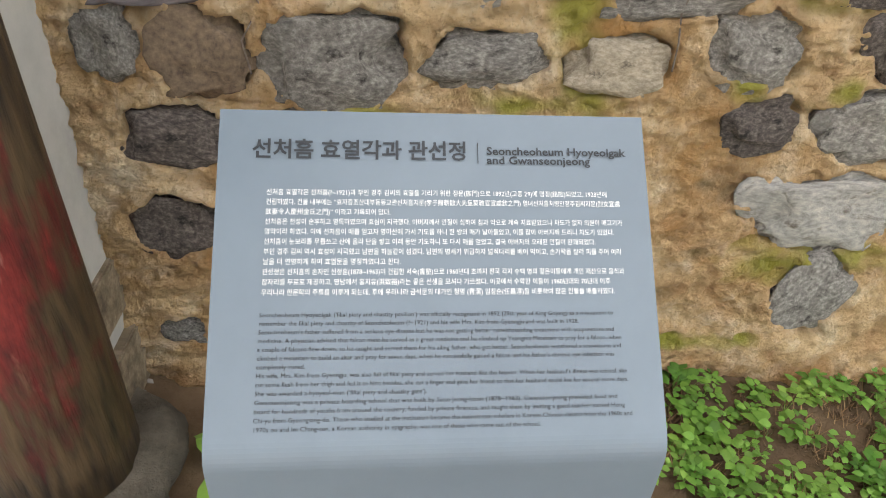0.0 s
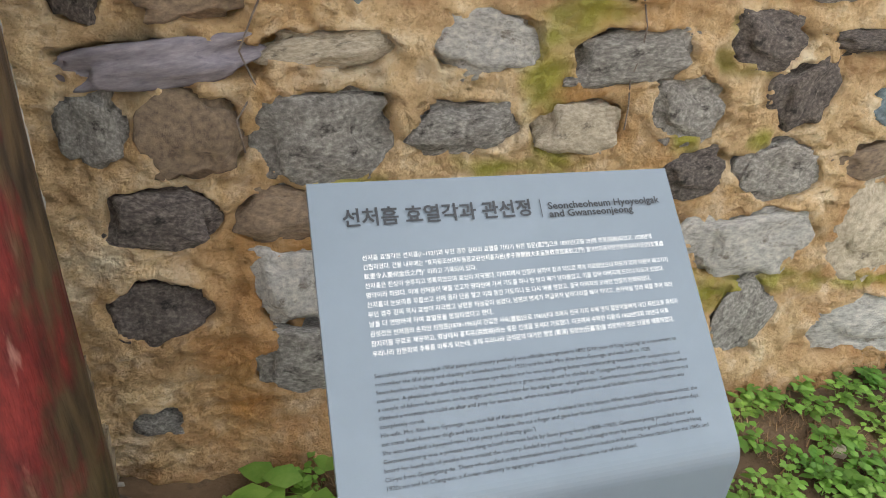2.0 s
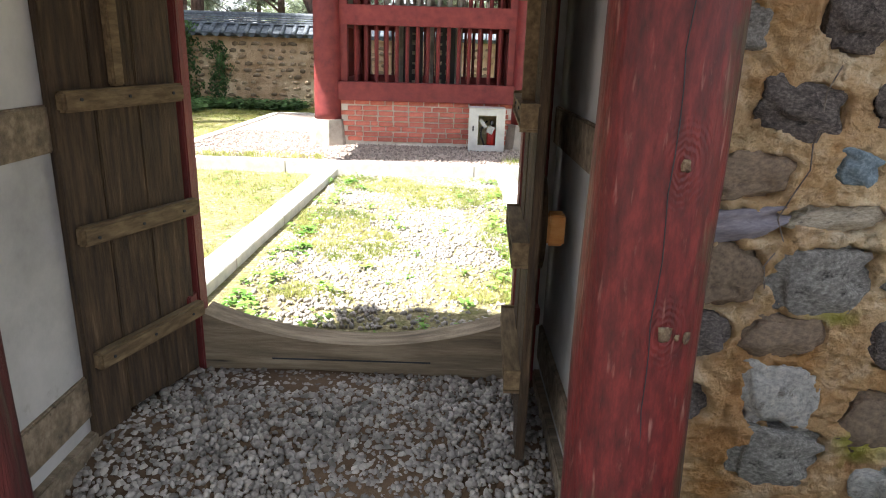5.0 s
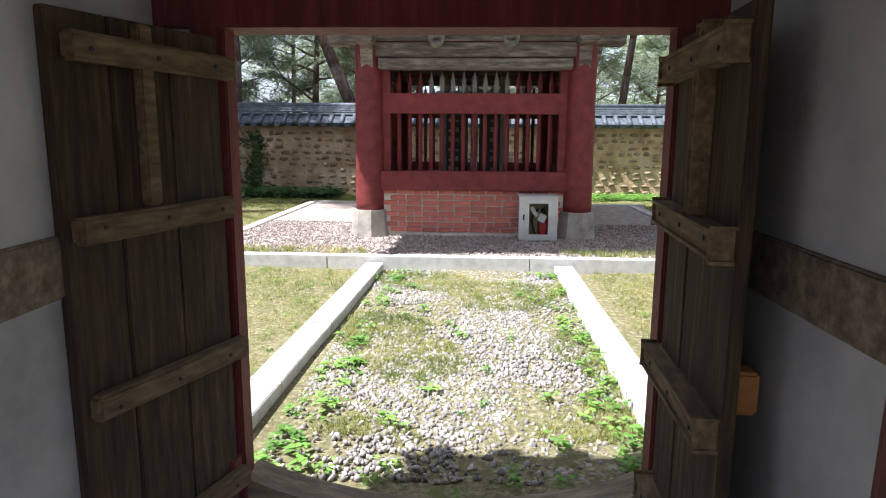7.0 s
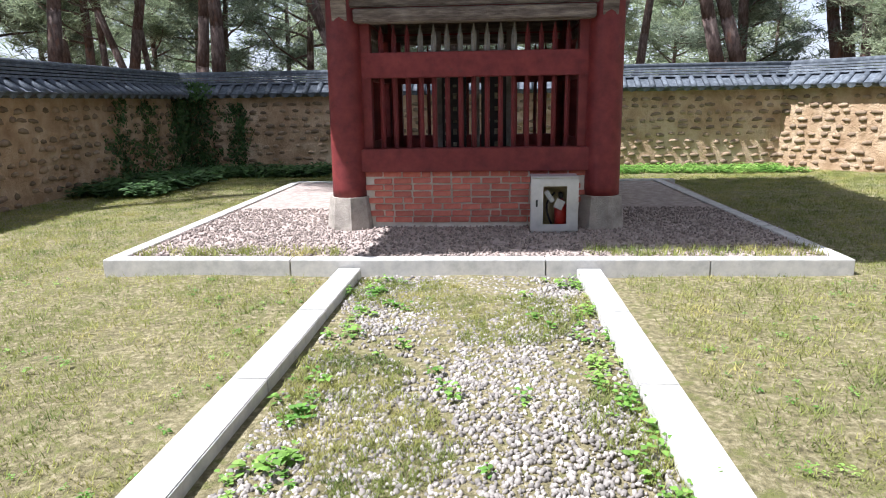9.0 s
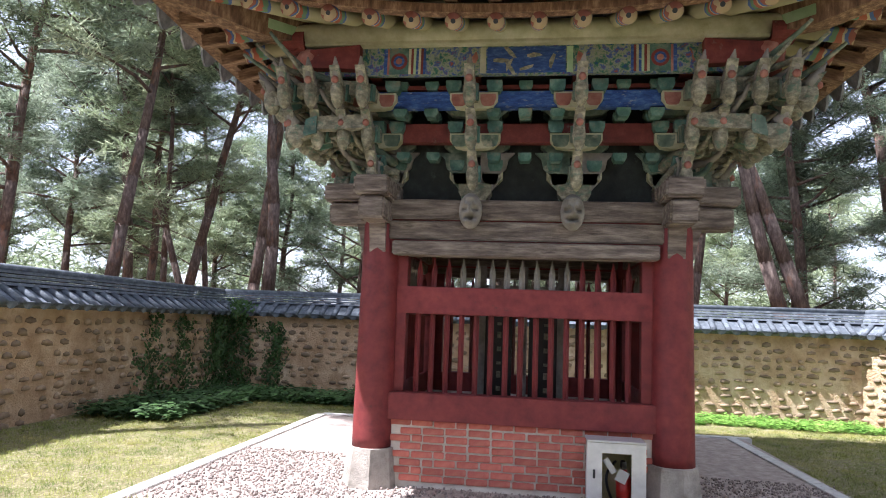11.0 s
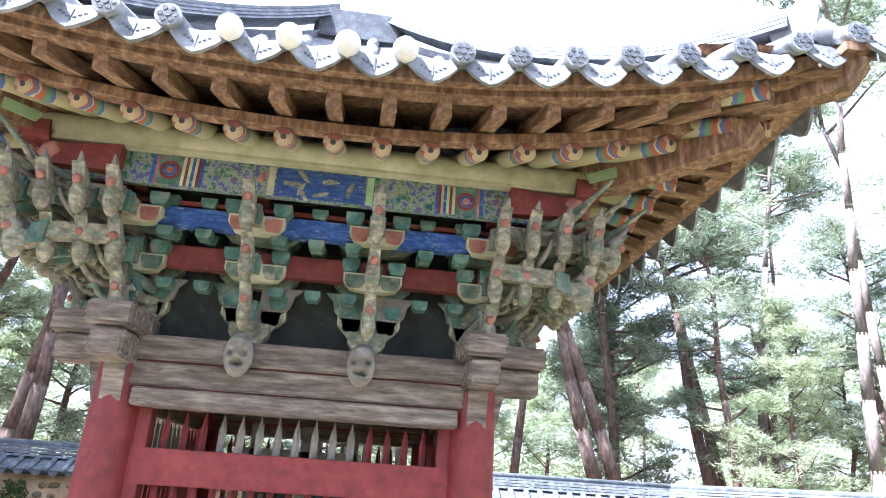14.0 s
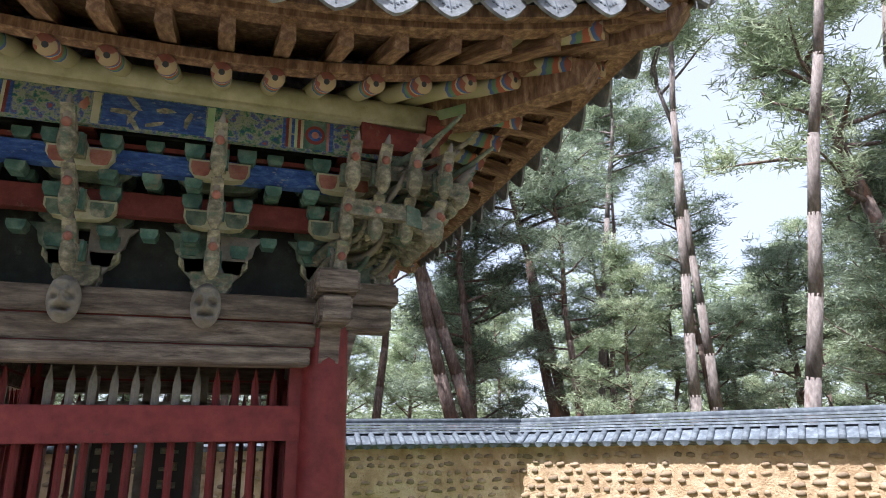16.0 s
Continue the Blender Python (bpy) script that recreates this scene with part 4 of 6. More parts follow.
EN = (
    ("Seoncheoheum Hyoyeolgak (‘filial piety and chastity pavilion’) was officially recognized in 1892 (29th year of King Gojong) as a monument to", 0.438),
    ("remember the filial piety and chastity of Seoncheoheum (?~1921) and his wife Mrs. Kim from Gyeongju and was built in 1928.", 0.393),
    ("Seoncheoheum’s father suffered from a serious eye disease but he was not getting better notwithstanding treatment with acupuncture and", 0.438),
    ("medicine. A physician advised that falcon meat be served as a great medicine and he climbed up Yeongma Mountain to pray for a falcon, when", 0.447),
    ("a couple of falcons flew down, so he caught and served them for his ailing father, who got better. Seoncheoheum weathered a snowstorm and", 0.446),
    ("climbed a mountain to build an altar and pray for seven days, when he successfully gained a falcon and his father’s chronic eye infection was", 0.437),
    ("completely cured.", 0.057),
    ("His wife, Mrs. Kim from Gyeongju, was also full of filial piety and served her husband like the heaven. When her husband’s illness was critical, she", 0.452),
    ("cut some flesh from her thigh and fed it to him; besides, she cut a finger and gave her blood so that her husband could live for several more days.", 0.453),
    ("She was awarded a hyoyeol-mun (‘filial piety and chastity gate’).", 0.203),
    ("Gwanseonjeong was a private boarding school that was built by Seon Jeong-hoon (1878~1963). Gwanseonjeong provided food and", 0.438),
    ("board for hundreds of youths from around the country, funded by private finances, and taught them by inviting a good teacher named Hong", 0.447),
    ("Chi-yu from Gyeongsang-do. Those who studied at the institution became the mainstream scholars in Korean Chinese classics from the 1960s and", 0.456),
    ("1970s on and Im Chang-sun, a Korean authority in epigraphy, was one of those who came out of the school.", 0.340),
)
for i, (s, w) in enumerate(EN):
    words(s, 0.059 - 0.0002 * i, 0.267 + 0.0103 * i, w, 0.0078, M_INK)

# ---- pavilion ----
pav = thing("shrine_pavilion", "small red-columned timber shrine with painted brackets and a heavy tiled roof", "pavilion")
HB = 1.34
FZ = 0.33


def side(k):
    """Matrix of side k: local x along the side, local -y outwards from the middle; k 0 is the front."""
    return pose(CX, CY, 0, 0, 0, 90 * k)


for sx in (-1, 1):
    for sy in (-1, 1):
        x, y = CX + sx * HB, CY + sy * HB
        round_column("column", pav, x, y, 0.66, 2.98, 0.188, 0.172, M_RED_FAR, "red-painted round timber column", 24, 0.006)
        bm = bmesh.new()
        r = bmesh.ops.create_cone(bm, cap_ends=True, segments=8, radius1=0.27, radius2=0.225, depth=0.4)
        bmesh.ops.transform(bm, matrix=pose(x, y, 0.468, 0, 0, 22.5 if sy > 0 else 10), verts=bm.verts)
        part("plinth", bm, M_PLINTH, pav, "pale granite column base")
for k in range(4):
    S = side(k)
    brick_wall = part("brick_wall", boxbm(-HB + 0.15, HB - 0.15, -HB - 0.035, -HB + 0.1, 0.3, 0.93, 0, S), M_MORTAR, pav, "low red brick wall with grey mortar")
    if k == 0:
        BRICK_WALL = brick_wall
    part("bottom_rail", boxbm(-HB + 0.12, HB - 0.12, -HB - 0.1, -HB + 0.1, 0.925, 1.17, 0.008, S), M_RED_FAR, pav, "red bottom rail")
    part("middle_rail", boxbm(-HB + 0.12, HB - 0.12, -HB - 0.03, -HB + 0.13, 1.893, 2.147, 0.008, S), M_RED_FAR, pav, "red middle rail")
    for s in (-1, 1):
        part("jamb", boxbm(min(s * 1.07, s * 1.2), max(s * 1.07, s * 1.2), -HB - 0.02, -HB + 0.12, 1.17, 2.46, 0.006, S), M_RED_FAR, pav, "red jamb")
    SLAT = bmesh.new()
    plate(SLAT, [(-0.026, 0), (0, -0.026), (0.026, 0), (0, 0.026)], 1.165, 2.30, "z")
    tip = bmesh.ops.create_cone(SLAT, cap_ends=True, segments=4, radius1=0.026, radius2=0.003, depth=0.12)
    bmesh.ops.transform(SLAT, matrix=Matrix.Translation((0, 0, 2.36)), verts=tip["verts"])
    me_red = shared("slat", SLAT.copy(), M_RED)
    TIP = bmesh.new()
    plate(TIP, [(-0.028, 0), (0, -0.028), (0.028, 0), (0, 0.028)], 2.15, 2.305, "z")
    tip = bmesh.ops.create_cone(TIP, cap_ends=True, segments=4, radius1=0.028, radius2=0.003, depth=0.125)
    bmesh.ops.transform(TIP, matrix=Matrix.Translation((0, 0, 2.363)), verts=tip["verts"])
    me_tip = shared("bare_tip", TIP, M_GREYCARVE)
    SLAT.free()
    for i in range(15):
        x = -0.965 + i * 1.93 / 14
        sl = put("slat", me_red, pav, S @ pose(x, -HB + 0.05, 0))
        if 3 <= i <= 10:
            put("bare_tip", me_tip, sl, Matrix.Identity(4), "bare grey pointed tip")
    # stacked beams over the lattice
    part("lintel_beam", boxbm(-HB + 0.1, HB - 0.1, -HB - 0.17, -HB + 0.1, 2.765, 2.95, 0.012, S), M_OLDWOOD, pav, "weathered grey-brown beam")
    part("lintel_beam", boxbm(-HB + 0.1, HB - 0.1, -HB - 0.16, -HB + 0.1, 2.575, 2.75, 0.012, S), M_OLDWOOD, pav, "weathered grey-brown beam")
    part("lintel_beam", boxbm(-HB + 0.14, HB - 0.14, -HB - 0.19, -HB + 0.05, 2.43, 2.56, 0.012, S), M_OLDWOOD, pav, "weathered grey-brown beam")
    part("red_fillet", boxbm(-HB + 0.12, HB - 0.12, -HB - 0.13, -HB + 0.05, 2.555, 2.77, 0, S), M_RED_FAR, pav)
    # crossing beam heads on the columns
    for s in (-1, 1):
        x = s * HB
        part("beam_head", boxbm(x - (0.18 if s > 0 else 0.55), x + (0.55 if s > 0 else 0.18), -HB - 0.16, -HB + 0.16, 2.93, 3.1, 0.02, S), M_OLDWOOD, pav, "grey crossed beam head")
        part("beam_head", boxbm(x - (0.1 if s > 0 else 0.5), x + (0.5 if s > 0 else 0.1), -HB - 0.12, -HB + 0.12, 2.72, 2.92, 0.02, S), M_OLDWOOD, pav, "grey crossed beam head")
        bm = bmesh.new()
        plate(bm, [(-HB - 0.24, 2.74), (-HB - 0.3, 2.9), (-HB - 0.26, 3.06), (-HB, 3.06), (-HB, 2.45), (-HB - 0.17, 2.45), (-HB - 0.2, 2.6)], x - 0.075, x + 0.075, "x", S)
        part("beam_end_bracket", bm, M_OLDWOOD, pav, "dark weathered bracket under the beam head")

inner = thing("memorial_boards", "black lacquered memorial boards standing inside the shrine", "board")
for x, w in ((-0.28, 0.34), (0.22, 0.3)):
    part("black_board", boxbm(CX + x - w / 2, CX + x + w / 2, CY - 0.25, CY - 0.21, 0.6, 2.1, 0.01), M_BLACKBOARD, inner)
    for k in range(9):
        for q in range(2):
            z = 1.95 - 0.14 * k
            part("brush_mark", boxbm(CX + x - 0.07 + 0.1 * q - 0.02, CX + x - 0.07 + 0.1 * q + 0.025, CY - 0.256, CY - 0.251, z, z + 0.07 - 0.02 * ((k + q) % 3)), M_PALECARVE, inner)
part("shelf", boxbm(CX - 0.6, CX + 0.6, CY - 0.3, CY - 0.05, 0.32, 0.6, 0.01), M_INSIDE, inner, "dark timber stand")
altar = thing("inner_rail", "pale grey timber rail with short posts high inside the shrine", "rail")
part("rail", boxbm(CX - 0.55, CX + 0.5, CY - 0.3, CY - 0.24, 2.17, 2.24, 0.006), M_GREYCARVE, altar)
for x in (-0.45, 0.0, 0.42):
    part("post", boxbm(CX + x - 0.05, CX + x + 0.05, CY - 0.3, CY - 0.24, 0.32, 2.45, 0.006), M_GREYCARVE, altar)

# fire extinguisher case
case = thing("extinguisher_case", "pale steel extinguisher case with a glass door against bricks", "case")
EX0, EX1, EY, EZ0, EZ1 = -1.049, -0.574, 7.995, FZ, 0.905
part("body", boxbm(EX0 + 0.01, EX1 - 0.01, EY + 0.02, EY + 0.24, EZ0, EZ0 + 0.02), M_ALU, case)
part("body_side", boxbm(EX0 + 0.01, EX0 + 0.025, EY + 0.02, EY + 0.24, EZ0, EZ1 - 0.01), M_ALU, case)
part("body_side", boxbm(EX1 - 0.025, EX1 - 0.01, EY + 0.02, EY + 0.24, EZ0, EZ1 - 0.01), M_ALU, case)
part("body_top", boxbm(EX0, EX1, EY - 0.01, EY + 0.25, EZ1 - 0.015, EZ1, 0.004), M_ALU, case, "grey steel top")
part("body_back", boxbm(EX0 + 0.01, EX1 - 0.01, EY + 0.225, EY + 0.24, EZ0 + 0.02, EZ1 - 0.015), M_YELLOWBOARD, case, "pale back board")
dr = tagged(new("door"), "steel frame door with a glass pane", "")
dr.parent = case
for x0, x1, z0, z1 in ((EX0, EX0 + 0.125, EZ0 + 0.02, EZ1 - 0.02), (EX1 - 0.115, EX1, EZ0 + 0.02, EZ1 - 0.02), (EX0 + 0.125, EX1 - 0.115, EZ1 - 0.1, EZ1 - 0.02), (EX0 + 0.125, EX1 - 0.115, EZ0 + 0.02, EZ0 + 0.09)):
    part("door_frame", boxbm(x0, x1, EY, EY + 0.018, z0, z1), M_ALU, dr)
gl = part("glass_pane", boxbm(EX0 + 0.12, EX1 - 0.11, EY + 0.006, EY + 0.01, EZ0 + 0.08, EZ1 - 0.09), M_GLASS, dr, "clear glass pane")
gl.visible_shadow = False
part("handle", boxbm(EX0 + 0.05, EX0 + 0.07, EY - 0.012, EY, EZ0 + 0.27, EZ0 + 0.34, 0.003), M_INK, dr, "small dark handle")
ext = thing("fire_extinguisher", "red fire extinguisher with black head inside the case", "extinguisher")
bm = bmesh.new()
tube(bm, (-0.74, EY + 0.1, EZ0 + 0.02), (-0.74, EY + 0.1, EZ0 + 0.27), 0.062, n=20)
tube(bm, (-0.74, EY + 0.1, EZ0 + 0.27), (-0.74, EY + 0.1, EZ0 + 0.34), 0.062, 0.022, n=20)
part("cylinder", bm, M_CANRED, ext, smooth=True)
part("valve", boxbm(-0.76, -0.72, EY + 0.06, EY + 0.16, EZ0 + 0.34, EZ0 + 0.4, 0.006), M_INK, ext)
bm = bmesh.new()
for k in range(10):
    a0, a1 = k * 0.33, (k + 1) * 0.33
    tube(bm, (-0.8 - 0.08 * math.sin(a0), EY + 0.1, EZ0 + 0.4 - 0.04 * k + 0.04 * math.sin(a0)), (-0.8 - 0.08 * math.sin(a1), EY + 0.1, EZ0 + 0.36 - 0.04 * k + 0.04 * math.sin(a1)), 0.011, n=8)
part("hose", bm, M_INK, ext)
for px, pz, rr, w, h in ((-0.76, 0.62, 25, 0.09, 0.1), (-0.86, 0.7, -35, 0.05, 0.13)):
    tag_ob = thing("paper_tag", "white inspection paper tag tied to the extinguisher", "tag")
    part("paper", boxbm(-w / 2, w / 2, 0, 0.004, -h / 2, h / 2, 0, pose(px, EY + 0.03, pz, 0, rr, 0)), M_PAPER, tag_ob)

# ---- brackets ----
STEP, TIER = 0.235, 0.3


def tongue(bm, v0, z, reach, drop=0.0, w=0.05, m=None, x=0.0):
    """Curved beak of a bracket arm: v outwards from the column line, rising to a point."""
    e = reach
    pts = [(0.0, 0.0), (e - 0.22, -0.02), (e - 0.13, -0.09), (e - 0.05, -0.11), (e + 0.01, -0.05), (e + 0.02, 0.03), (e + 0.1, 0.15), (e + 0.03, 0.12), (e - 0.05, 0.03), (e - 0.13, 0.02), (e - 0.2, 0.1), (0, 0.12)]
    return plate(bm, [(-(v0 + a), z + b) for a, b in pts], x - w, x + w, "x", m)


def arm(bm, u, v, z, w, h=0.13, t=0.045, m=None):
    pts = [(u - w / 2, z + h), (u - w / 2, z + h * 0.55), (u - w * 0.38, z + h * 0.1), (u - w * 0.22, z), (u + w * 0.22, z), (u + w * 0.38, z + h * 0.1), (u + w / 2, z + h * 0.55), (u + w / 2, z + h)]
    return plate(bm, pts, -v - t, -v + t, "y", m)


def block(bm, u, v, z, s=0.075, h=0.085, m=None):
    plate(bm, [(u - s, z + h), (u - s, z + h * 0.45), (u - s * 0.7, z), (u + s * 0.7, z), (u + s, z + h * 0.45), (u + s, z + h)], -v - s, -v + s, "y", m)


ARM_MATS = [M_PALECARVE, M_GREENPAINT, M_PINK]


def bracket_set(k, u, full=True):
    S = side(k)
    b = tagged(new("bracket_set"), "stacked painted bracket set with curved beaks", "")
    b.parent = pav
    if full:
        bm = bmesh.new()
        block(bm, u, HB, 2.955, 0.15, 0.15, S)
        part("bearing_block", bm, M_PALECARVE, b)
        for i in range(3):
            z = 3.1 + TIER * i
            for j in range(i + 1):
                v = HB + STEP * j + 0.02
                w = 0.5 if j == i else 0.66
                bm = bmesh.new()
                arm(bm, u, v, z, w - 0.04 * i, 0.14, 0.045, S)
                ba = part("bracket_arm", bm, M_CREAM if j == i else M_GREENPAINT, b)
                if j == i:
                    for q in (-1, 1):
                        bm = bmesh.new()
                        w2 = (w - 0.04 * i) / 2 - 0.075
                        arm(bm, u + q * (0.06 + w2 / 2), v + 0.046, z + 0.016, w2, 0.108, 0.004, S)
                        part("arm_face", bm, ARM_MATS[i], ba)
                for q in (-1, 1):
                    bm = bmesh.new()
                    block(bm, u + q * (w / 2 - 0.07), v, z + 0.145, 0.068, 0.1, S)
                    part("small_block", bm, M_JADE, b)
    for i in range(0 if full else 1, 3):
        z = 3.13 + TIER * i
        bm = bmesh.new()
        tongue(bm, HB + 0.02, z + 0.03, STEP * (i + 1) + 0.2, 0, 0.042, S, u)
        part("beak", bm, M_PALECARVE, b, "bleached curved bracket beak")
        ve = HB + 0.02 + STEP * (i + 1) + 0.2
        bm = bmesh.new()
        bmesh.ops.create_uvsphere(bm, u_segments=10, v_segments=8, radius=1.0)
        bmesh.ops.transform(bm, matrix=S @ trs(u, -(ve - 0.03), z - 0.02, 0.25, 0, 0, (0.056, 0.075, 0.125)), verts=bm.verts)
        part("beak_bulb", bm, M_PALECARVE, b, smooth=True)
        bm = bmesh.new()
        sweep(bm, [S @ Vector((u, -(ve - 0.04), z + 0.06)), S @ Vector((u, -(ve + 0.03), z + 0.14)), S @ Vector((u + 0.01, -(ve + 0.11), z + 0.25))], [0.052, 0.046, 0.006], 8)
        part("beak_tip", bm, M_GREYCARVE, b, "pale pointed beak tip", True)
        bm = bmesh.new()
        bmesh.ops.create_uvsphere(bm, u_segments=8, v_segments=6, radius=0.032)
        bmesh.ops.transform(bm, matrix=S @ Matrix.Translation((u, -(ve + 0.05), z + 0.075)), verts=bm.verts)
        part("lotus_bud", bm, M_PINK, b, smooth=True)
        for q, mt in ((-1, M_GREENPAINT), (1, M_JADE)):
            bm = bmesh.new()
            plate(bm, [(-(HB + STEP * (i + 1) - 0.02), z - 0.02), (-(HB + STEP * (i + 1) + 0.1), z - 0.05), (-(HB + STEP * (i + 1) + 0.08), z + 0.1), (-(HB + STEP * (i + 1) - 0.02), z + 0.13)], u + q * 0.05 - 0.01, u + q * 0.05 + 0.01, "x", S)
            part("lotus_carving", bm, mt, b)
    bm = rock_bm(u * 3 + k, 2, 0.3)
    bmesh.ops.transform(bm, matrix=S @ trs(u, -(HB + 0.58), 4.1, 0, 0, 0, (0.055, 0.1, 0.085)), verts=bm.verts)
    part("carved_head", bm, M_PINK, b, "small carved reddish head", True)
    bm = bmesh.new()
    plate(bm, [(-(HB + 0.1), 3.98), (-(HB + 0.55), 4.0), (-(HB + 0.55), 4.16), (-(HB + 0.1), 4.2)], u - 0.05, u + 0.05, "x", S)
    part("head_arm", bm, M_REDPAINT, b)
    return b


US = (-HB - 0.02, -0.453, 0.453, HB + 0.02)
for k in range(4):
    S = side(k)
    for u in US:
        bracket_set(k, u)
    for s in (-1, 1):
        for q in range(3):
            bracket_set(k, s * (HB + 0.24 + 0.235 * q), False)
    # long members between the sets
    part("wall_plate", boxbm(-HB - 0.35, HB + 0.35, -HB - 0.24, -HB - 0.14, 3.47, 3.65, 0.006, S), M_REDPAINT, pav, "dull red bracket beam")
    part("wall_plate", boxbm(-HB - 0.5, HB + 0.5, -HB - 0.46, -HB - 0.36, 3.73, 3.88, 0.006, S), M_BLUE, pav, "blue painted bracket beam")
    part("red_strip", boxbm(-HB - 0.5, HB + 0.5, -HB - 0.44, -HB - 0.36, 3.905, 3.94, 0, S), M_REDPAINT, pav)
    for v, z in ((HB + 0.19, 3.3), (HB + 0.19, 3.67), (HB + 0.42, 3.64), (HB + 0.42, 3.89)):
        for i in range(9):
            u = -1.12 + i * 0.28
            if min(abs(u - w) for w in US) > 0.11:
                bm = bmesh.new()
                block(bm, u, v, z, 0.06, 0.075, S)
                part("small_block", bm, M_JADE, pav)
    # near-black boards closing the gaps behind the brackets
    part("infill_board", boxbm(-HB, HB, -HB + 0.02, -HB + 0.06, 2.95, 4.4, 0, S), M_DARKPANEL, pav, "dark infill board")
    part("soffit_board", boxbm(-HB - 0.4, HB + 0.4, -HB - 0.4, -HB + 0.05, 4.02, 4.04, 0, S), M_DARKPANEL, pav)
    # ogee cut boards beside each lower bracket
    for u in US:
        for q in (-1, 1):
            bm = bmesh.new()
            pts = [(u + q * 0.04, 2.97), (u + q * 0.13, 2.97), (u + q * 0.15, 3.06), (u + q * 0.2, 3.12), (u + q * 0.21, 3.2), (u + q * 0.28, 3.27), (u + q * 0.3, 3.36), (u + q * 0.36, 3.42), (u + q * 0.04, 3.42)]
            plate(bm, pts, -HB - 0.07, -HB - 0.03, "y", S)
            part("cloud_board", bm, M_GREYCARVE if q > 0 else M_GREENPAINT, pav)
    # painted frieze
    fr = part("frieze_board", boxbm(-HB - 0.5, HB + 0.5, -HB - 0.67, -HB - 0.62, 3.95, 4.2, 0, S), M_FRIEZE, pav, "frieze painted in green, blue and red bands")
    v = -HB - 0.675
    bays = ((-HB, -0.453, 0), (-0.453, 0.453, 1), (0.453, HB, 2))
    for a, c2, kind in bays:
        wb = c2 - a
        if kind == 1:
            part("painted_field", boxbm(a + 0.12, c2 - 0.12, v, v + 0.01, 3.96, 4.19, 0, S), M_BLUE, fr, "blue field with pale figures")
            for q in range(7):
                bm = rock_bm(q * 3 + k, 1, 0.6)
                bmesh.ops.transform(bm, matrix=S @ trs(a + 0.25 + 0.09 * q * (0.6 + 0.4 * math.sin(q * 9)), v - 0.001, 4.07 + 0.07 * math.sin(q * 5), 0, q, 0, (0.07, 0.005, 0.02)), verts=bm.verts)
                part("painted_cloud", bm, M_PALECARVE, fr)
            segs = [(a + 0.06, 0.05, M_CREAM), (c2 - 0.11, 0.05, M_LIGHTGREEN)]
        else:
            q0 = a + 0.1 if kind == 0 else c2 - 0.1
            d = 1 if kind == 0 else -1
            segs = []
            for w, mt in ((0.03, M_BLUE), (0.02, M_PINK), (0.17, M_JADE), (0.022, M_CREAM), (0.022, M_REDPAINT), (0.022, M_LIGHTGREEN), (0.022, M_BLUE), (0.02, M_CREAM), (0.022, M_REDPAINT), (0.022, M_BLUE)):
                segs.append((min(q0, q0 + d * w), w, mt))
                q0 += d * w
            for z, mt, rr in ((4.075, M_REDPAINT, 0.075), (4.075, M_BLUE, 0.05), (4.075, M_PINK, 0.028)):
                bm = bmesh.new()
                uu = (a + 0.235) if kind == 0 else (c2 - 0.235)
                tube(bm, (uu, v + 0.004, z), (uu, v - 0.003 - (0.1 - rr) * 0.05, z), rr, n=16)
                bmesh.ops.transform(bm, matrix=S, verts=bm.verts)
                part("painted_flower", bm, mt, fr)
        for x0, w, mt in segs:
            part("painted_band", boxbm(x0, x0 + w, v, v + 0.01, 3.96, 4.19, 0, S), mt, fr)
    # outer purlin with its board and round painted ends
    part("purlin_board", boxbm(-HB - 0.75, HB + 0.75, -HB - 0.76, -HB - 0.66, 4.2, 4.3, 0.004, S), M_CREAM, pav, "pale green-yellow purlin board")
    bm = bmesh.new()
    tube(bm, (-2.06, -(HB + 0.71), 4.31), (2.06, -(HB + 0.71), 4.31), 0.1, n=18)
    bmesh.ops.transform(bm, matrix=S, verts=bm.verts)
    pu = part("purlin", bm, M_CREAM, pav, "pale round purlin", True)
    for s in (-1, 1):
        for rr, d, mt in ((0.105, 0.005, M_REDPAINT), (0.075, 0.012, M_CREAM), (0.066, 0.016, M_BLUE), (0.045, 0.02, M_CREAM), (0.03, 0.024, M_INK)):
            bm = bmesh.new()
            tube(bm, (s * 2.055, -(HB + 0.71), 4.255), (s * (2.06 + d), -(HB + 0.71), 4.255), rr, n=20)
            bmesh.ops.transform(bm, matrix=S, verts=bm.verts)
            part("purlin_end", bm, mt, pu)
            bm = bmesh.new()
            tube(bm, (s * 2.06, -(HB + 0.60), 4.255), (s * 2.06, -(HB + 0.78 + d), 4.255), rr, n=20)
            bmesh.ops.transform(bm, matrix=S, verts=bm.verts)
            part("purlin_end", bm, mt, pu)
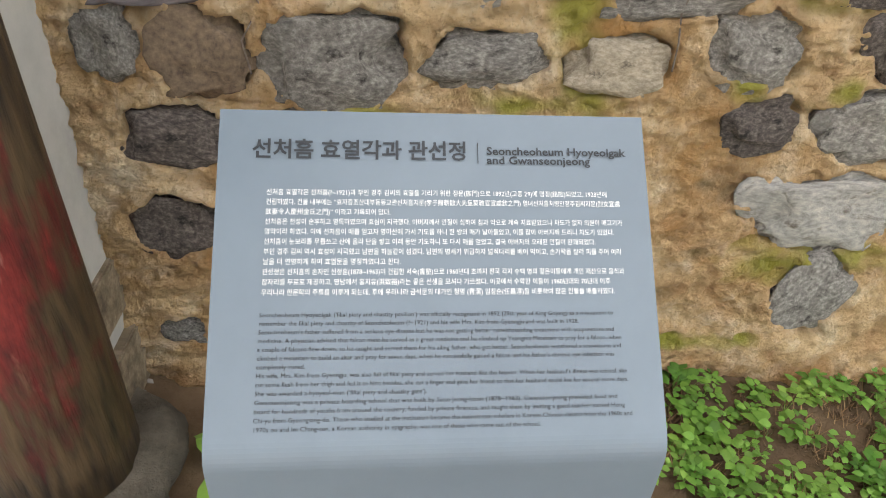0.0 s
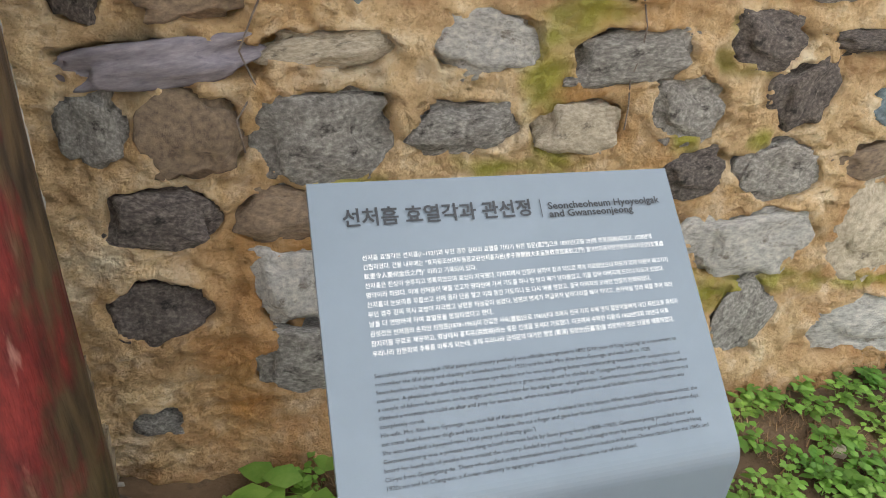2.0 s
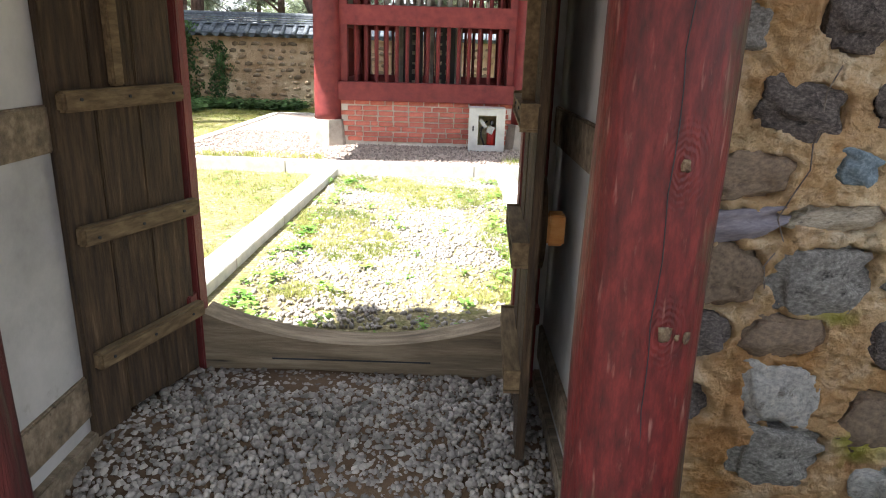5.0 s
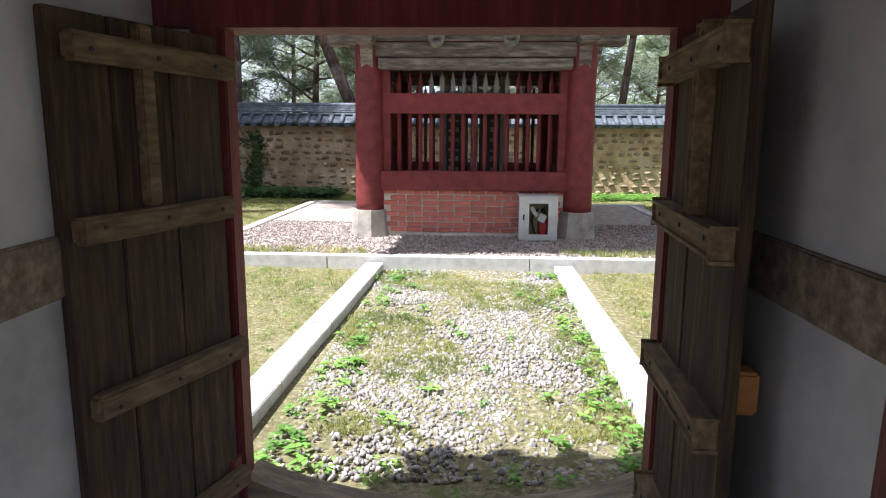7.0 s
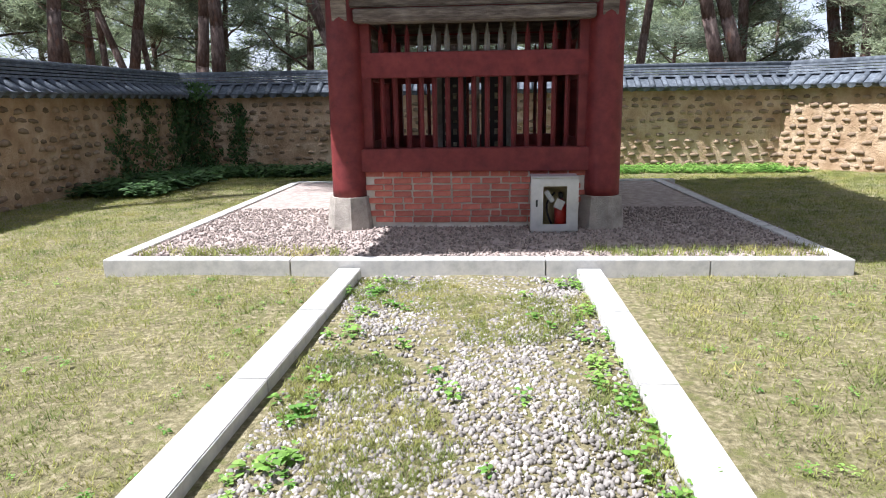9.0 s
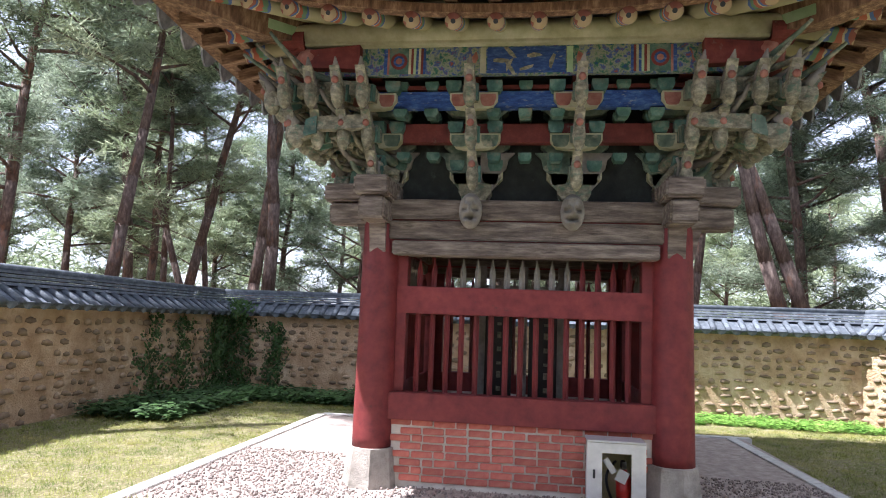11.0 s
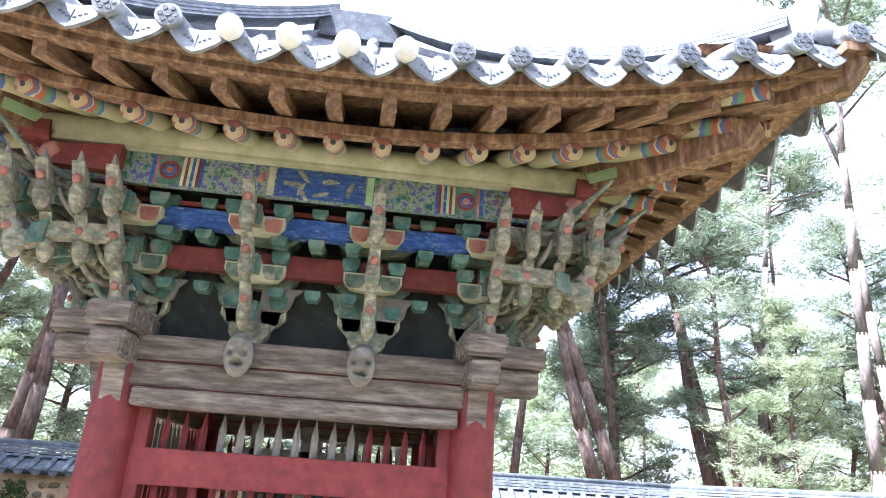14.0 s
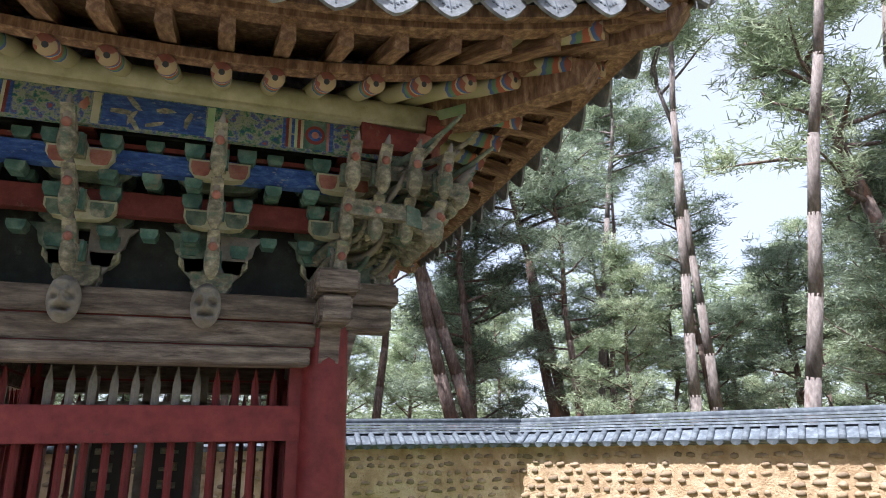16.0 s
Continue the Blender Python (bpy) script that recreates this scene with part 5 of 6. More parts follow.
    # goblin heads on the beam under the two middle sets
    if k == 0:
        for u in (-0.453 - 0.02, 0.453 - 0.02):
            bm = bmesh.new()
            bmesh.ops.create_uvsphere(bm, u_segments=40, v_segments=30, radius=1.0)
            for vv in bm.verts:
                q = vv.co.copy()
                bump = 0
                if q.y < 0:
                    for ex in (-0.4, 0.4):
                        bump += 0.30 * math.exp(-((q.x - ex) ** 2 + (q.z - 0.30) ** 2) / 0.02) - 0.35 * math.exp(-((q.x - ex) ** 2 / 0.09 + (q.z - 0.06) ** 2 / 0.012))
                    bump += 0.3 * math.exp(-((q.z - 0.62) ** 2) / 0.02) * (1 - q.x * q.x)
                    bump += 0.3 * math.exp(-(q.x ** 2 + (q.z - 0.05) ** 2) / 0.04)
                    bump -= 0.5 * math.exp(-(q.x ** 2 / 0.2 + (q.z + 0.42) ** 2 / 0.012)) - 0.25 * math.exp(-(q.x ** 2 / 0.12 + (q.z + 0.68) ** 2 / 0.02))
                vv.co = Vector((q.x * 0.105, q.y * (0.1 + 0.3 * bump) , q.z * 0.165))
            bmesh.ops.transform(bm, matrix=S @ Matrix.Translation((u, -(HB + 0.26), 2.83)), verts=bm.verts)
            gh = thing("carved_mask", "grey weathered carved wooden goblin mask on the beam", "carving", "masks on the beam")
            part("mask", bm, M_GREYCARVE, gh, smooth=True)
# diagonal carved corner brackets
for k in range(4):
    D = pose(CX, CY, 0, 0, 0, 90 * k + 45)
    c0 = HB * 1.414
    cb = tagged(new("corner_bracket"), "fan of bleached carved scroll brackets under the corner", "")
    cb.parent = pav
    for i in range(8):
        z0 = 3.05 + 0.12 * i
        reach = 0.34 + 0.16 * i
        for q in (-2, 0, 2):
            bm = bmesh.new()
            seed = i * 7 + q
            pts, rads = [], []
            for w in range(12):
                t = w / 11
                curl = max(0, t - 0.7) / 0.3
                r = c0 - 0.1 + (reach + 0.1) * t - 0.10 * curl * curl
                zz = z0 + 0.10 * math.sin(t * 5.2 + seed) * (1 - t) + 0.13 * t ** 2 + 0.12 * curl
                pts.append((q * (0.05 + 0.10 * t), -r, zz))
                rads.append(0.055 * (1 - 0.75 * t))
            sweep(bm, pts, rads, 8)
            bmesh.ops.transform(bm, matrix=D, verts=bm.verts)
            part("carved_tendril", bm, (M_PALECARVE, M_GREENPAINT, M_GREYCARVE, M_PALECARVE)[(i + q) % 4], cb, smooth=True)
        if i % 2 == 0:
            for q in (-1, 1):
                bm = bmesh.new()
                pts = []
                for w in range(16):
                    aa, rr2 = w * 0.5, 0.11 - 0.006 * w
                    pts.append((q * 0.2, -(c0 + reach * 0.6 + rr2 * math.cos(aa)), z0 + 0.06 + rr2 * math.sin(aa)))
                sweep(bm, pts, [0.026 - 0.001 * w for w in range(16)], 7)
                bmesh.ops.transform(bm, matrix=D, verts=bm.verts)
                part("carved_spiral", bm, M_PALECARVE, cb, smooth=True)
    part("green_corner_board", boxbm(-0.09, 0.09, -(c0 + 1.3), -c0, 4.27, 4.36, 0.004, D), M_LIGHTGREEN, cb, "light green corner board")

# ---- eaves ----
EA, EO, EZ = 3.5, 3.16, 4.30


def eave(s):
    """Along, outward and height of the eave line at s from -1 to 1."""
    a = abs(s)
    return EA * s, EO + 0.30 * a ** 2.2, EZ + 0.40 * a ** 2.2


RAFT = bmesh.new()
tube(RAFT, (0, 0, 0), (0, 0, 1.35), 0.066, n=14)
RAFT_ME = shared("rafter", RAFT, M_RAFTER, True)
DOT = bmesh.new()
tube(DOT, (0, 0, -0.003), (0, 0, 0.01), 0.02, n=10)
DOT_ME = shared("end_dot", DOT, M_INK)
FLY = bmesh.new()
plate(FLY, [(-0.042, -0.055), (0.042, -0.055), (0.05, 0.055), (-0.05, 0.055)], 0, 0.75, "z")
FLY_ME = shared("flying_rafter", FLY, M_RAFTER_WOOD)
eaves = tagged(new("eaves"), "rows of round painted rafters and square flying rafters", "")
eaves.parent = pav
for k in range(4):
    S = side(k)
    NR = 20
    for i in range(NR):
        s = -0.97 - 0.02 + 1.94 * i / (NR - 1)
        u, v, z = eave(s)
        # fan towards the corners
        fan = max(0, abs(u) - 1.5) / 2.0
        uin = math.copysign(min(abs(u), 1.5) + 0.42 * max(0, abs(u) - 1.5), u)
        tip = Vector((u * 0.93, -(v - 0.58), z - 0.15))
        root = Vector((uin * 0.86, -(HB + 0.05), z + 0.34 - 0.30 * fan))
        m, ln = along(tip, root)
        rf = put("rafter", RAFT_ME, eaves, S @ m)
        put("end_dot", DOT_ME, rf, Matrix.Identity(4), "dark painted dot on the rafter end")
        tip2 = Vector((u * 0.985, -(v - 0.2), z - 0.045))
        root2 = tip2.lerp(Vector((uin * 0.9, -(HB + 0.3), z + 0.34 - 0.1 * fan)), 0.6)
        m2, ln2 = along(tip2, root2)
        put("flying_rafter", FLY_ME, eaves, S @ m2)
    # boards that run along the rafter ends, sheathing above
    for nm, dv, dz, hw, hh, mt in (("eave_board", 0.6, -0.055, 0.05, 0.035, M_RAFTER_WOOD), ("eave_board", 0.17, 0.035, 0.06, 0.03, M_RAFTER_WOOD), ("eave_fascia", 0.07, 0.09, 0.035, 0.045, M_RAFTER_WOOD)):
        bm = bmesh.new()
        prev = None
        for i in range(33):
            s = -1 + 2 * i / 32
            u, v, z = eave(s)
            f = 0.93 if dv > 0.5 else 1.0
            c4 = [bm.verts.new(S @ Vector((u * f, -(v - dv) + a, z + dz + b))) for a, b in ((-hw, -hh), (hw, -hh), (hw, hh), (-hw, hh))]
            if prev:
                for q in range(4):
                    bm.faces.new((prev[q], prev[(q + 1) % 4], c4[(q + 1) % 4], c4[q]))
            else:
                bm.faces.new(c4)
            prev = c4
        bm.faces.new(prev[::-1])
        bmesh.ops.recalc_face_normals(bm, faces=bm.faces[:])
        part(nm, bm, mt, eaves)
    for (d0, z0, f0), (d1, z1, f1), mt in (((0.13, 0.03, 1.0), (0.95, 0.25, 0.88), M_RAFTER_WOOD), ((0.55, -0.02, 0.93), (1.75, 0.62, 0.55), M_CREAM)):
        bm = bmesh.new()
        prev = None
        for i in range(33):
            s = -1 + 2 * i / 32
            u, v, z = eave(s)
            zi = z1 - (0.3 * abs(s) ** 2.2 if d1 > 1 else 0)
            a = bm.verts.new(S @ Vector((u * f0, -(v - d0), z + z0)))
            b = bm.verts.new(S @ Vector((u * f1, -(v - d1), z + zi)))
            if prev:
                bm.faces.new((prev[0], a, b, prev[1]))
            prev = (a, b)
        r = bmesh.ops.solidify(bm, geom=bm.faces[:], thickness=0.02)
        part("sheathing", bm, mt, eaves)
for k in range(4):
    D = pose(CX, CY, 0, 0, 0, 90 * k + 45)
    bm = bmesh.new()
    plate(bm, [(-1.9, 4.35), (-3.2, 4.2), (-4.1, 4.28), (-4.2, 4.42), (-4.05, 4.5), (-1.9, 4.85)], -0.085, 0.085, "x", D)
    part("hip_rafter", bm, M_RAFTER_WOOD, eaves, "big brown hip rafter")
    bm = bmesh.new()
    plate(bm, [(-3.6, 4.5), (-4.72, 4.52), (-4.85, 4.68), (-4.7, 4.78), (-3.6, 4.72)], -0.075, 0.075, "x", D)
    part("hip_rafter", bm, M_RAFTER_WOOD, eaves, "upper hip rafter end")

# ---- roof ----
roof = tagged(new("roof"), "grey tiled hip roof with upturned corners and stacked ridges", "")
roof.parent = pav


def roof_pt(u, t):
    """Point on the front roof slope: u is the place on the eave, t runs up from the eave to the ridge."""
    s = max(-1, min(1, u / EA))
    _, v, z = eave(s)
    vv = v * (1 - t) + 0.25 * t
    rise = 2.35 * (0.4 * t + 0.6 * t * t)
    return Vector((u, -vv, (z + 0.16) * 1 + rise - 0.40 * abs(s) ** 2.2 * t))


for k in range(4):
    S = side(k)
    bm = bmesh.new()
    nu, nt_ = 28, 10
    grid = []
    for i in range(nu + 1):
        row = []
        for j in range(nt_ + 1):
            t = j / nt_
            u = EA * (-1 + 2 * i / nu) * (1 - 0.9 * t)
            p = roof_pt(u / (1 - 0.9 * t), t)
            row.append(bm.verts.new(S @ Vector((u, p.y, p.z))))
        grid.append(row)
    for i in range(nu):
        for j in range(nt_):
            bm.faces.new((grid[i][j], grid[i + 1][j], grid[i + 1][j + 1], grid[i][j + 1]))
    part("roof_slope", bm, M_TILE, roof, smooth=True)
    NT = 20
    for i in range(NT):
        u0 = EA * (-1 + (2 * i + 1) / NT)
        bm = bmesh.new()
        prev = None
        pts = []
        for j in range(9):
            t = j / 8
            lim = EA * (1 - 0.9 * t)
            if abs(u0) > lim + 0.05:
                break
            p = roof_pt(u0 / 1.0 if t == 0 else max(-EA, min(EA, u0 / (1 - 0.9 * t))), t)
            pts.append(S @ Vector((u0, p.y - (0.06 if j == 0 else 0), p.z + 0.02)))
        if len(pts) < 2:
            pts.append(pts[0] + (S.to_3x3() @ Vector((0, 0.3, 0.16))))
        for a, b in zip(pts, pts[1:]):
            tube(bm, a, b, 0.07, n=12)
        part("cover_tile", bm, M_TILE, roof, smooth=True)
        front = S.to_3x3() @ Vector((0, -1, 0))
        if k == 0 and 8 <= i <= 11:
            bm = bmesh.new()
            bmesh.ops.create_uvsphere(bm, u_segments=14, v_segments=10, radius=0.08)
            bmesh.ops.transform(bm, matrix=Matrix.Translation(pts[0]), verts=bm.verts)
            part("lime_end", bm, M_LIME, roof, "white lime plug at the tile's end", True)
        else:
            bm = bmesh.new()
            tube(bm, pts[0], pts[0] + front * 0.025, 0.078, n=20)
            disc = part("end_disc", bm, M_TILE, roof, "round tile end with a flower relief")
            if k == 0:
                bm = bmesh.new()
                tube(bm, pts[0] + front * 0.025, pts[0] + front * 0.034, 0.02, n=8)
                for q in range(6):
                    a = q * math.pi / 3
                    tube(bm, pts[0] + front * 0.025 + Vector((0.045 * math.cos(a), 0, 0.045 * math.sin(a))), pts[0] + front * 0.032 + Vector((0.045 * math.cos(a), 0, 0.045 * math.sin(a))), 0.016, n=6)
                part("flower_relief", bm, M_TILE_DARK, disc)
    for i in range(NT + 1):
        u0 = EA * (-1 + 2 * i / NT)
        p = roof_pt(max(-EA, min(EA, u0)), 0)
        bm = bmesh.new()
        w = EA / NT * 0.97
        plate(bm, [(-w, 0.06), (-w * 0.5, 0.025), (0, 0.015), (w * 0.5, 0.025), (w, 0.06), (w * 0.96, -0.02), (w * 0.62, -0.1), (w * 0.25, -0.155), (0, -0.175), (-w * 0.25, -0.155), (-w * 0.62, -0.1), (-w * 0.96, -0.02)], -0.012, 0.012, "y", S @ Matrix.Translation((u0, p.y - 0.02, p.z - 0.03)) @ Matrix.Rotation(radians(-14), 4, "X"))
        dt = part("drip_tile", bm, M_TILE, roof, "leaf-shaped drip tile")
        if k == 0:
            bm = bmesh.new()
            M2 = S @ Matrix.Translation((u0, p.y - 0.034, p.z - 0.03)) @ Matrix.Rotation(radians(-14), 4, "X")
            for q in (-1, 1):
                for e in range(3):
                    box(bm, q * (0.02 + 0.025 * e) - 0.008, q * (0.02 + 0.025 * e) + 0.008, -0.003, 0.003, -0.09 + 0.02 * e, -0.075 + 0.02 * e, 0, M2)
            box(bm, -0.003, 0.003, -0.003, 0.003, -0.13, -0.02, 0, M2)
            part("leaf_relief", bm, M_TILE_DARK, dt)
    # hip ridge of stacked tiles with an upturned end
for k in range(4):
    D = pose(CX, CY, 0, 0, 0, 90 * k + 45)
    for q in range(4):
        bm = bmesh.new()
        w = 0.13 - 0.012 * q
        prev = None
        for j in range(13):
            t = j / 12
            r = 4.45 * (1 - t) + 0.45 * t
            z = 4.92 + 2.05 * (0.38 * t + 0.62 * t * t) + 0.14 * (1 - t) ** 6 + 0.045 * q
            c4 = [bm.verts.new(D @ Vector((a, -r, z + b))) for a, b in ((-w, 0), (w, 0), (w * 0.9, 0.04), (-w * 0.9, 0.04))]
            if prev:
                for e in range(4):
                    bm.faces.new((prev[e], prev[(e + 1) % 4], c4[(e + 1) % 4], c4[e]))
            else:
                bm.faces.new(c4)
            prev = c4
        bm.faces.new(prev)
        bmesh.ops.recalc_face_normals(bm, faces=bm.faces[:])
        part("hip_ridge_course", bm, M_TILE_DARK, roof)
    bm = bmesh.new()
    plate(bm, [(-4.35, 4.95), (-4.6, 4.98), (-4.64, 5.14), (-4.6, 5.38), (-4.5, 5.24), (-4.3, 5.2)], -0.09, 0.09, "x", D)
    part("hip_end_tile", bm, M_TILE, roof, "upturned pointed ridge end tile")
bm = boxbm(CX - 0.5, CX + 0.5, CY - 0.5, CY + 0.5, 6.55, 7.0, 0.05)
part("top_ridge", bm, M_TILE_DARK, roof)

# ---- pine wood ----
# trunk foot x, y, lean in x and y per metre of height, radius, bark
TREES = (
    "8.7,21.0,-0.15,0.00,0.20,0 10.3,22.5,0.14,0.00,0.19,1 11.9,24.0,0.09,0.00,0.13,0 5.3,20.0,-0.23,0.00,0.22,0 10.0,17.1,0.00,-0.07,0.17,1 11.0,17.2,0.00,0.05,0.16,1",
    "9.5,13.6,0.00,-0.23,0.17,1 13.5,12.3,0.00,0.03,0.34,1 12.0,11.4,0.00,0.23,0.25,0 -11.0,11.7,0.00,0.04,0.23,1 -12.0,11.1,0.00,0.10,0.18,0 -13.0,11.9,0.00,0.23,0.15,0",
    "-10.5,7.6,0.00,0.41,0.20,1 -8.9,20.0,-0.02,0.00,0.23,0 -15.0,23.0,-0.10,0.00,0.20,0 -4.3,19.5,-0.68,0.00,0.22,0 -11.7,22.0,-0.69,0.00,0.14,0 -14.3,27.0,-0.08,0.00,0.14,0",
    "6.1,20.0,-0.33,0.00,0.22,0 9.7,22.0,-0.20,-0.00,0.20,0 3.3,24.0,0.10,0.00,0.17,0 -10.1,21.0,0.10,0.00,0.20,0 -13.6,23.0,0.21,-0.00,0.20,0 -12.0,16.9,0.00,0.19,0.20,0",
)


def needle_clump(seed, n=40):
    r2 = random.Random(seed)
    v, f = [], []
    for _ in range(n):
        a, e = r2.uniform(0, 2 * math.pi), r2.uniform(-0.35, 1.2)
        d = Vector((math.cos(a) * math.cos(e), math.sin(a) * math.cos(e), math.sin(e)))
        o = Vector((r2.gauss(0, 0.16), r2.gauss(0, 0.16), r2.gauss(0, 0.07)))
        s = d.cross(Vector((r2.uniform(-1, 1), r2.uniform(-1, 1), r2.uniform(-1, 1)))).normalized() * 0.016
        ln = r2.uniform(0.18, 0.34)
        b = len(v)
        v += [o - s, o + s, o + d * ln]
        f.append((b, b + 1, b + 2))
    return np.array([w[:] for w in v]), np.array(f)


CLUMPS = [needle_clump(s) for s in range(6)]


def make_pine(height, r0, bark, needles, seed, crown_from=0.5, density=1.0, kx=0.0, ky=0.0):
    """A pine: bent tapered trunk, limbs and a ragged crown of needle clumps."""
    r2 = random.Random(seed)
    root = new("pine_tree")
    bm = bmesh.new()
    rows = 11

    def axis(z):
        w = 0.35 * (z / height)
        return Vector((kx * z + w * noise.noise((z * 0.35, seed, 0)), ky * z + w * noise.noise((z * 0.35, seed, 9)), z))
    pts = [axis(height * i / rows) for i in range(rows + 1)]
    for i in range(rows):
        tube(bm, pts[i] - (pts[i + 1] - pts[i]) * 0.04, pts[i + 1], r0 * (1 - 0.8 * i / rows), r0 * (1 - 0.8 * (i + 1) / rows), n=9)
    places = []
    for b in range(int(26 * density)):
        z0 = height * (crown_from + (1 - crown_from) * (b / (26 * density)) ** 0.9)
        p0 = axis(min(z0, height * 0.98))
        a = r2.uniform(0, 2 * math.pi)
        ln = (1.1 + 2.2 * (1 - (z0 / height - crown_from) / (1 - crown_from + 0.01))) * r2.uniform(0.6, 1.15)
        prev = p0
        d = Vector((math.cos(a), math.sin(a), r2.uniform(0.0, 0.45)))
        n = 4
        for q in range(n):
            d = (d + Vector((r2.uniform(-0.35, 0.35), r2.uniform(-0.35, 0.35), r2.uniform(-0.1, 0.25)))).normalized()
            nx = prev + d * ln / n
            rr = r0 * 0.26 * (1 - q / n) + 0.01
            tube(bm, prev, nx, rr, rr * 0.7, n=5)
            if q > 0:
                for _ in range(6):
                    o = nx + Vector((r2.gauss(0, 0.34), r2.gauss(0, 0.34), r2.gauss(0.08, 0.16)))
                    sc = r2.uniform(0.8, 1.5)
                    places.append((r2.randrange(6), trs(o.x, o.y, o.z, r2.uniform(-0.4, 0.4), r2.uniform(-0.4, 0.4), r2.uniform(0, 6.3), (sc, sc, sc * 0.8))))
            prev = nx
    part("trunk", bm, bark, root, smooth=True)
    cr = scatter("crown", CLUMPS, places, needles, root, kind="")
    return root


n_t = 0
for row in TREES:
    for spec in row.split():
        x, y, kx, ky, r, pale = [float(q) for q in spec.split(",")]
        n_t += 1
        h = rng.uniform(15, 17) if pale else rng.uniform(12, 16)
        t = make_pine(h, r, M_BARK_PALE if pale else M_BARK, M_NEEDLE if n_t % 3 else M_NEEDLE_LIT, n_t, 0.80 if pale else rng.uniform(0.5, 0.66), 0.4 if pale and x > 8 else 0.9, max(-0.4, min(0.4, kx)), max(-0.3, min(0.3, ky)))
        t.location = (x, y, -0.06)
        tagged(t, "tall leaning pine with pale grey bark" if pale else "tall pine with dark reddish bark", "tree", "pines beyond the wall")
VARIANTS = [make_pine(rng.uniform(9, 14), rng.uniform(0.12, 0.2), M_BARK, M_NEEDLE if s % 2 else M_NEEDLE_LIT, 200 + s, 0.18 + 0.1 * (s % 3), 1.1, rng.uniform(-0.1, 0.1), 0) for s in range(6)]
spots = []
tries = 0
while len(spots) < 84 and tries < 4000:
    tries += 1
    a = rng.uniform(-100, 100)
    d = rng.uniform(16, 40)
    x, y = CX + d * math.sin(radians(a)), 6 + d * math.cos(radians(a))
    if XW - 2.2 < x < XE + 2.2 and y < YN + 3.5 or XE < x < east_x(y) + 3.0:
        continue
    if y < 2 or any((x - p) ** 2 + (y - q) ** 2 < 5 for p, q in spots):
        continue
    spots.append((x, y))
spots += [(8.5, 17.5), (12.5, 19.0), (14.5, 13.0), (7.0, 25.0), (17.5, 17.0)]
# unseen row added to the south to cut sky light on wall and sign
spots += [(-20 + 4.2 * k, -16 - 3.0 * (k % 2)) for k in range(10)]
for i, (x, y) in enumerate(spots):
    m = pose(x, y, -0.06, 0, 0, rng.uniform(0, 360))
    if 22 < math.degrees(math.atan2(x + 1, y - 3)) < 66:
        m = m @ Matrix.Scale(0.74, 4)
    if i < 6:
        t = VARIANTS[i]
        t.matrix_basis = m
    else:
        t = copy_thing(VARIANTS[i % 6], m)
    tagged(t, "pine of the wood beyond the wall with a ragged green crown; southern row unseen, added", "tree", "pines beyond the wall")

# unseen high-crowned pines added south-west of the gate to shade the near wall
shade = make_pine(13.5, 0.2, M_BARK, M_NEEDLE, 301, 0.5, 0.9)
for i, (x, y) in enumerate(((-3.9, -1.7), (-3.0, -2.8), (-5.2, -2.9))):
    m = pose(x, y, -0.06, 0, 0, 80 * i)
    if i:
        t = copy_thing(shade, m)
    else:
        t = shade
        t.matrix_basis = m
    tagged(t, "tall high-crowned pine, unseen, added to shade the wall beside the gate", "tree", "pines before the gate")
# far wood behind the near pines, in the lit needles paled for haze
far = []
for _ in range(5200):
    a = rng.uniform(-115, 115)
    d = rng.uniform(42, 62)
    sc = rng.uniform(3.0, 6.0)
    z = rng.uniform(0.2, 13) if rng.random() < 0.75 else rng.uniform(0, 4)
    if noise.noise((a * 0.13, z * 0.22, 3.0)) > -0.18:
        far.append((rng.randrange(6), trs(CX + d * math.sin(radians(a)), 6 + d * math.cos(radians(a)), z, 0, 0, rng.uniform(0, 6.3), (sc, sc, sc * 0.7))))
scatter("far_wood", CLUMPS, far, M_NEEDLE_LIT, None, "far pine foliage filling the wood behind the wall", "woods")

# ---- bricks of the front wall ----
BR = shared("brick", boxbm(-0.095, 0.095, -0.012, 0.012, -0.0275, 0.0275, 0.005), M_BRICK)
BH = shared("brick", boxbm(-0.046, 0.046, -0.012, 0.012, -0.0275, 0.0275, 0.005), M_BRICK)
for r in range(8):
    x = CX - 1.17 + (0.0 if r % 2 else 0.1)
    while x < CX + 1.17:
        half = rng.random() < 0.12
        w = 0.092 if half else 0.19
        if x + w > CX + 1.2:
            break
        put("brick", BH if half else BR, BRICK_WALL, trs(x + w / 2, CY - HB - 0.04 + rng.uniform(-0.003, 0.003), 0.405 + 0.0705 * r + rng.uniform(-0.004, 0.004), 0, rng.uniform(-0.015, 0.015), 0))
        x += w + rng.uniform(0.012, 0.022)

# ---- gravel ----
PEB = [proto(rock_bm(40 + s, 1, 0.45)) for s in range(6)]


def pebbles(name, n, x0, x1, y0, y1, s0, s1, material, label, keep=None):
    places = []
    for _ in range(n):
        x, y = rng.uniform(x0, x1), rng.uniform(y0, y1)
        if keep and not keep(x, y):
            continue
        s = rng.uniform(s0, s1)
        z = (FZ if "platform" in name else ground_z(x, y)) + s * 0.15
        places.append((rng.randrange(6), trs(x, y, z, rng.uniform(0, 6), rng.uniform(0, 6), rng.uniform(0, 6), (s, s * rng.uniform(0.6, 1), s * rng.uniform(0.45, 0.8)))))
    return scatter(name, PEB, places, material, None, label, "gravel")


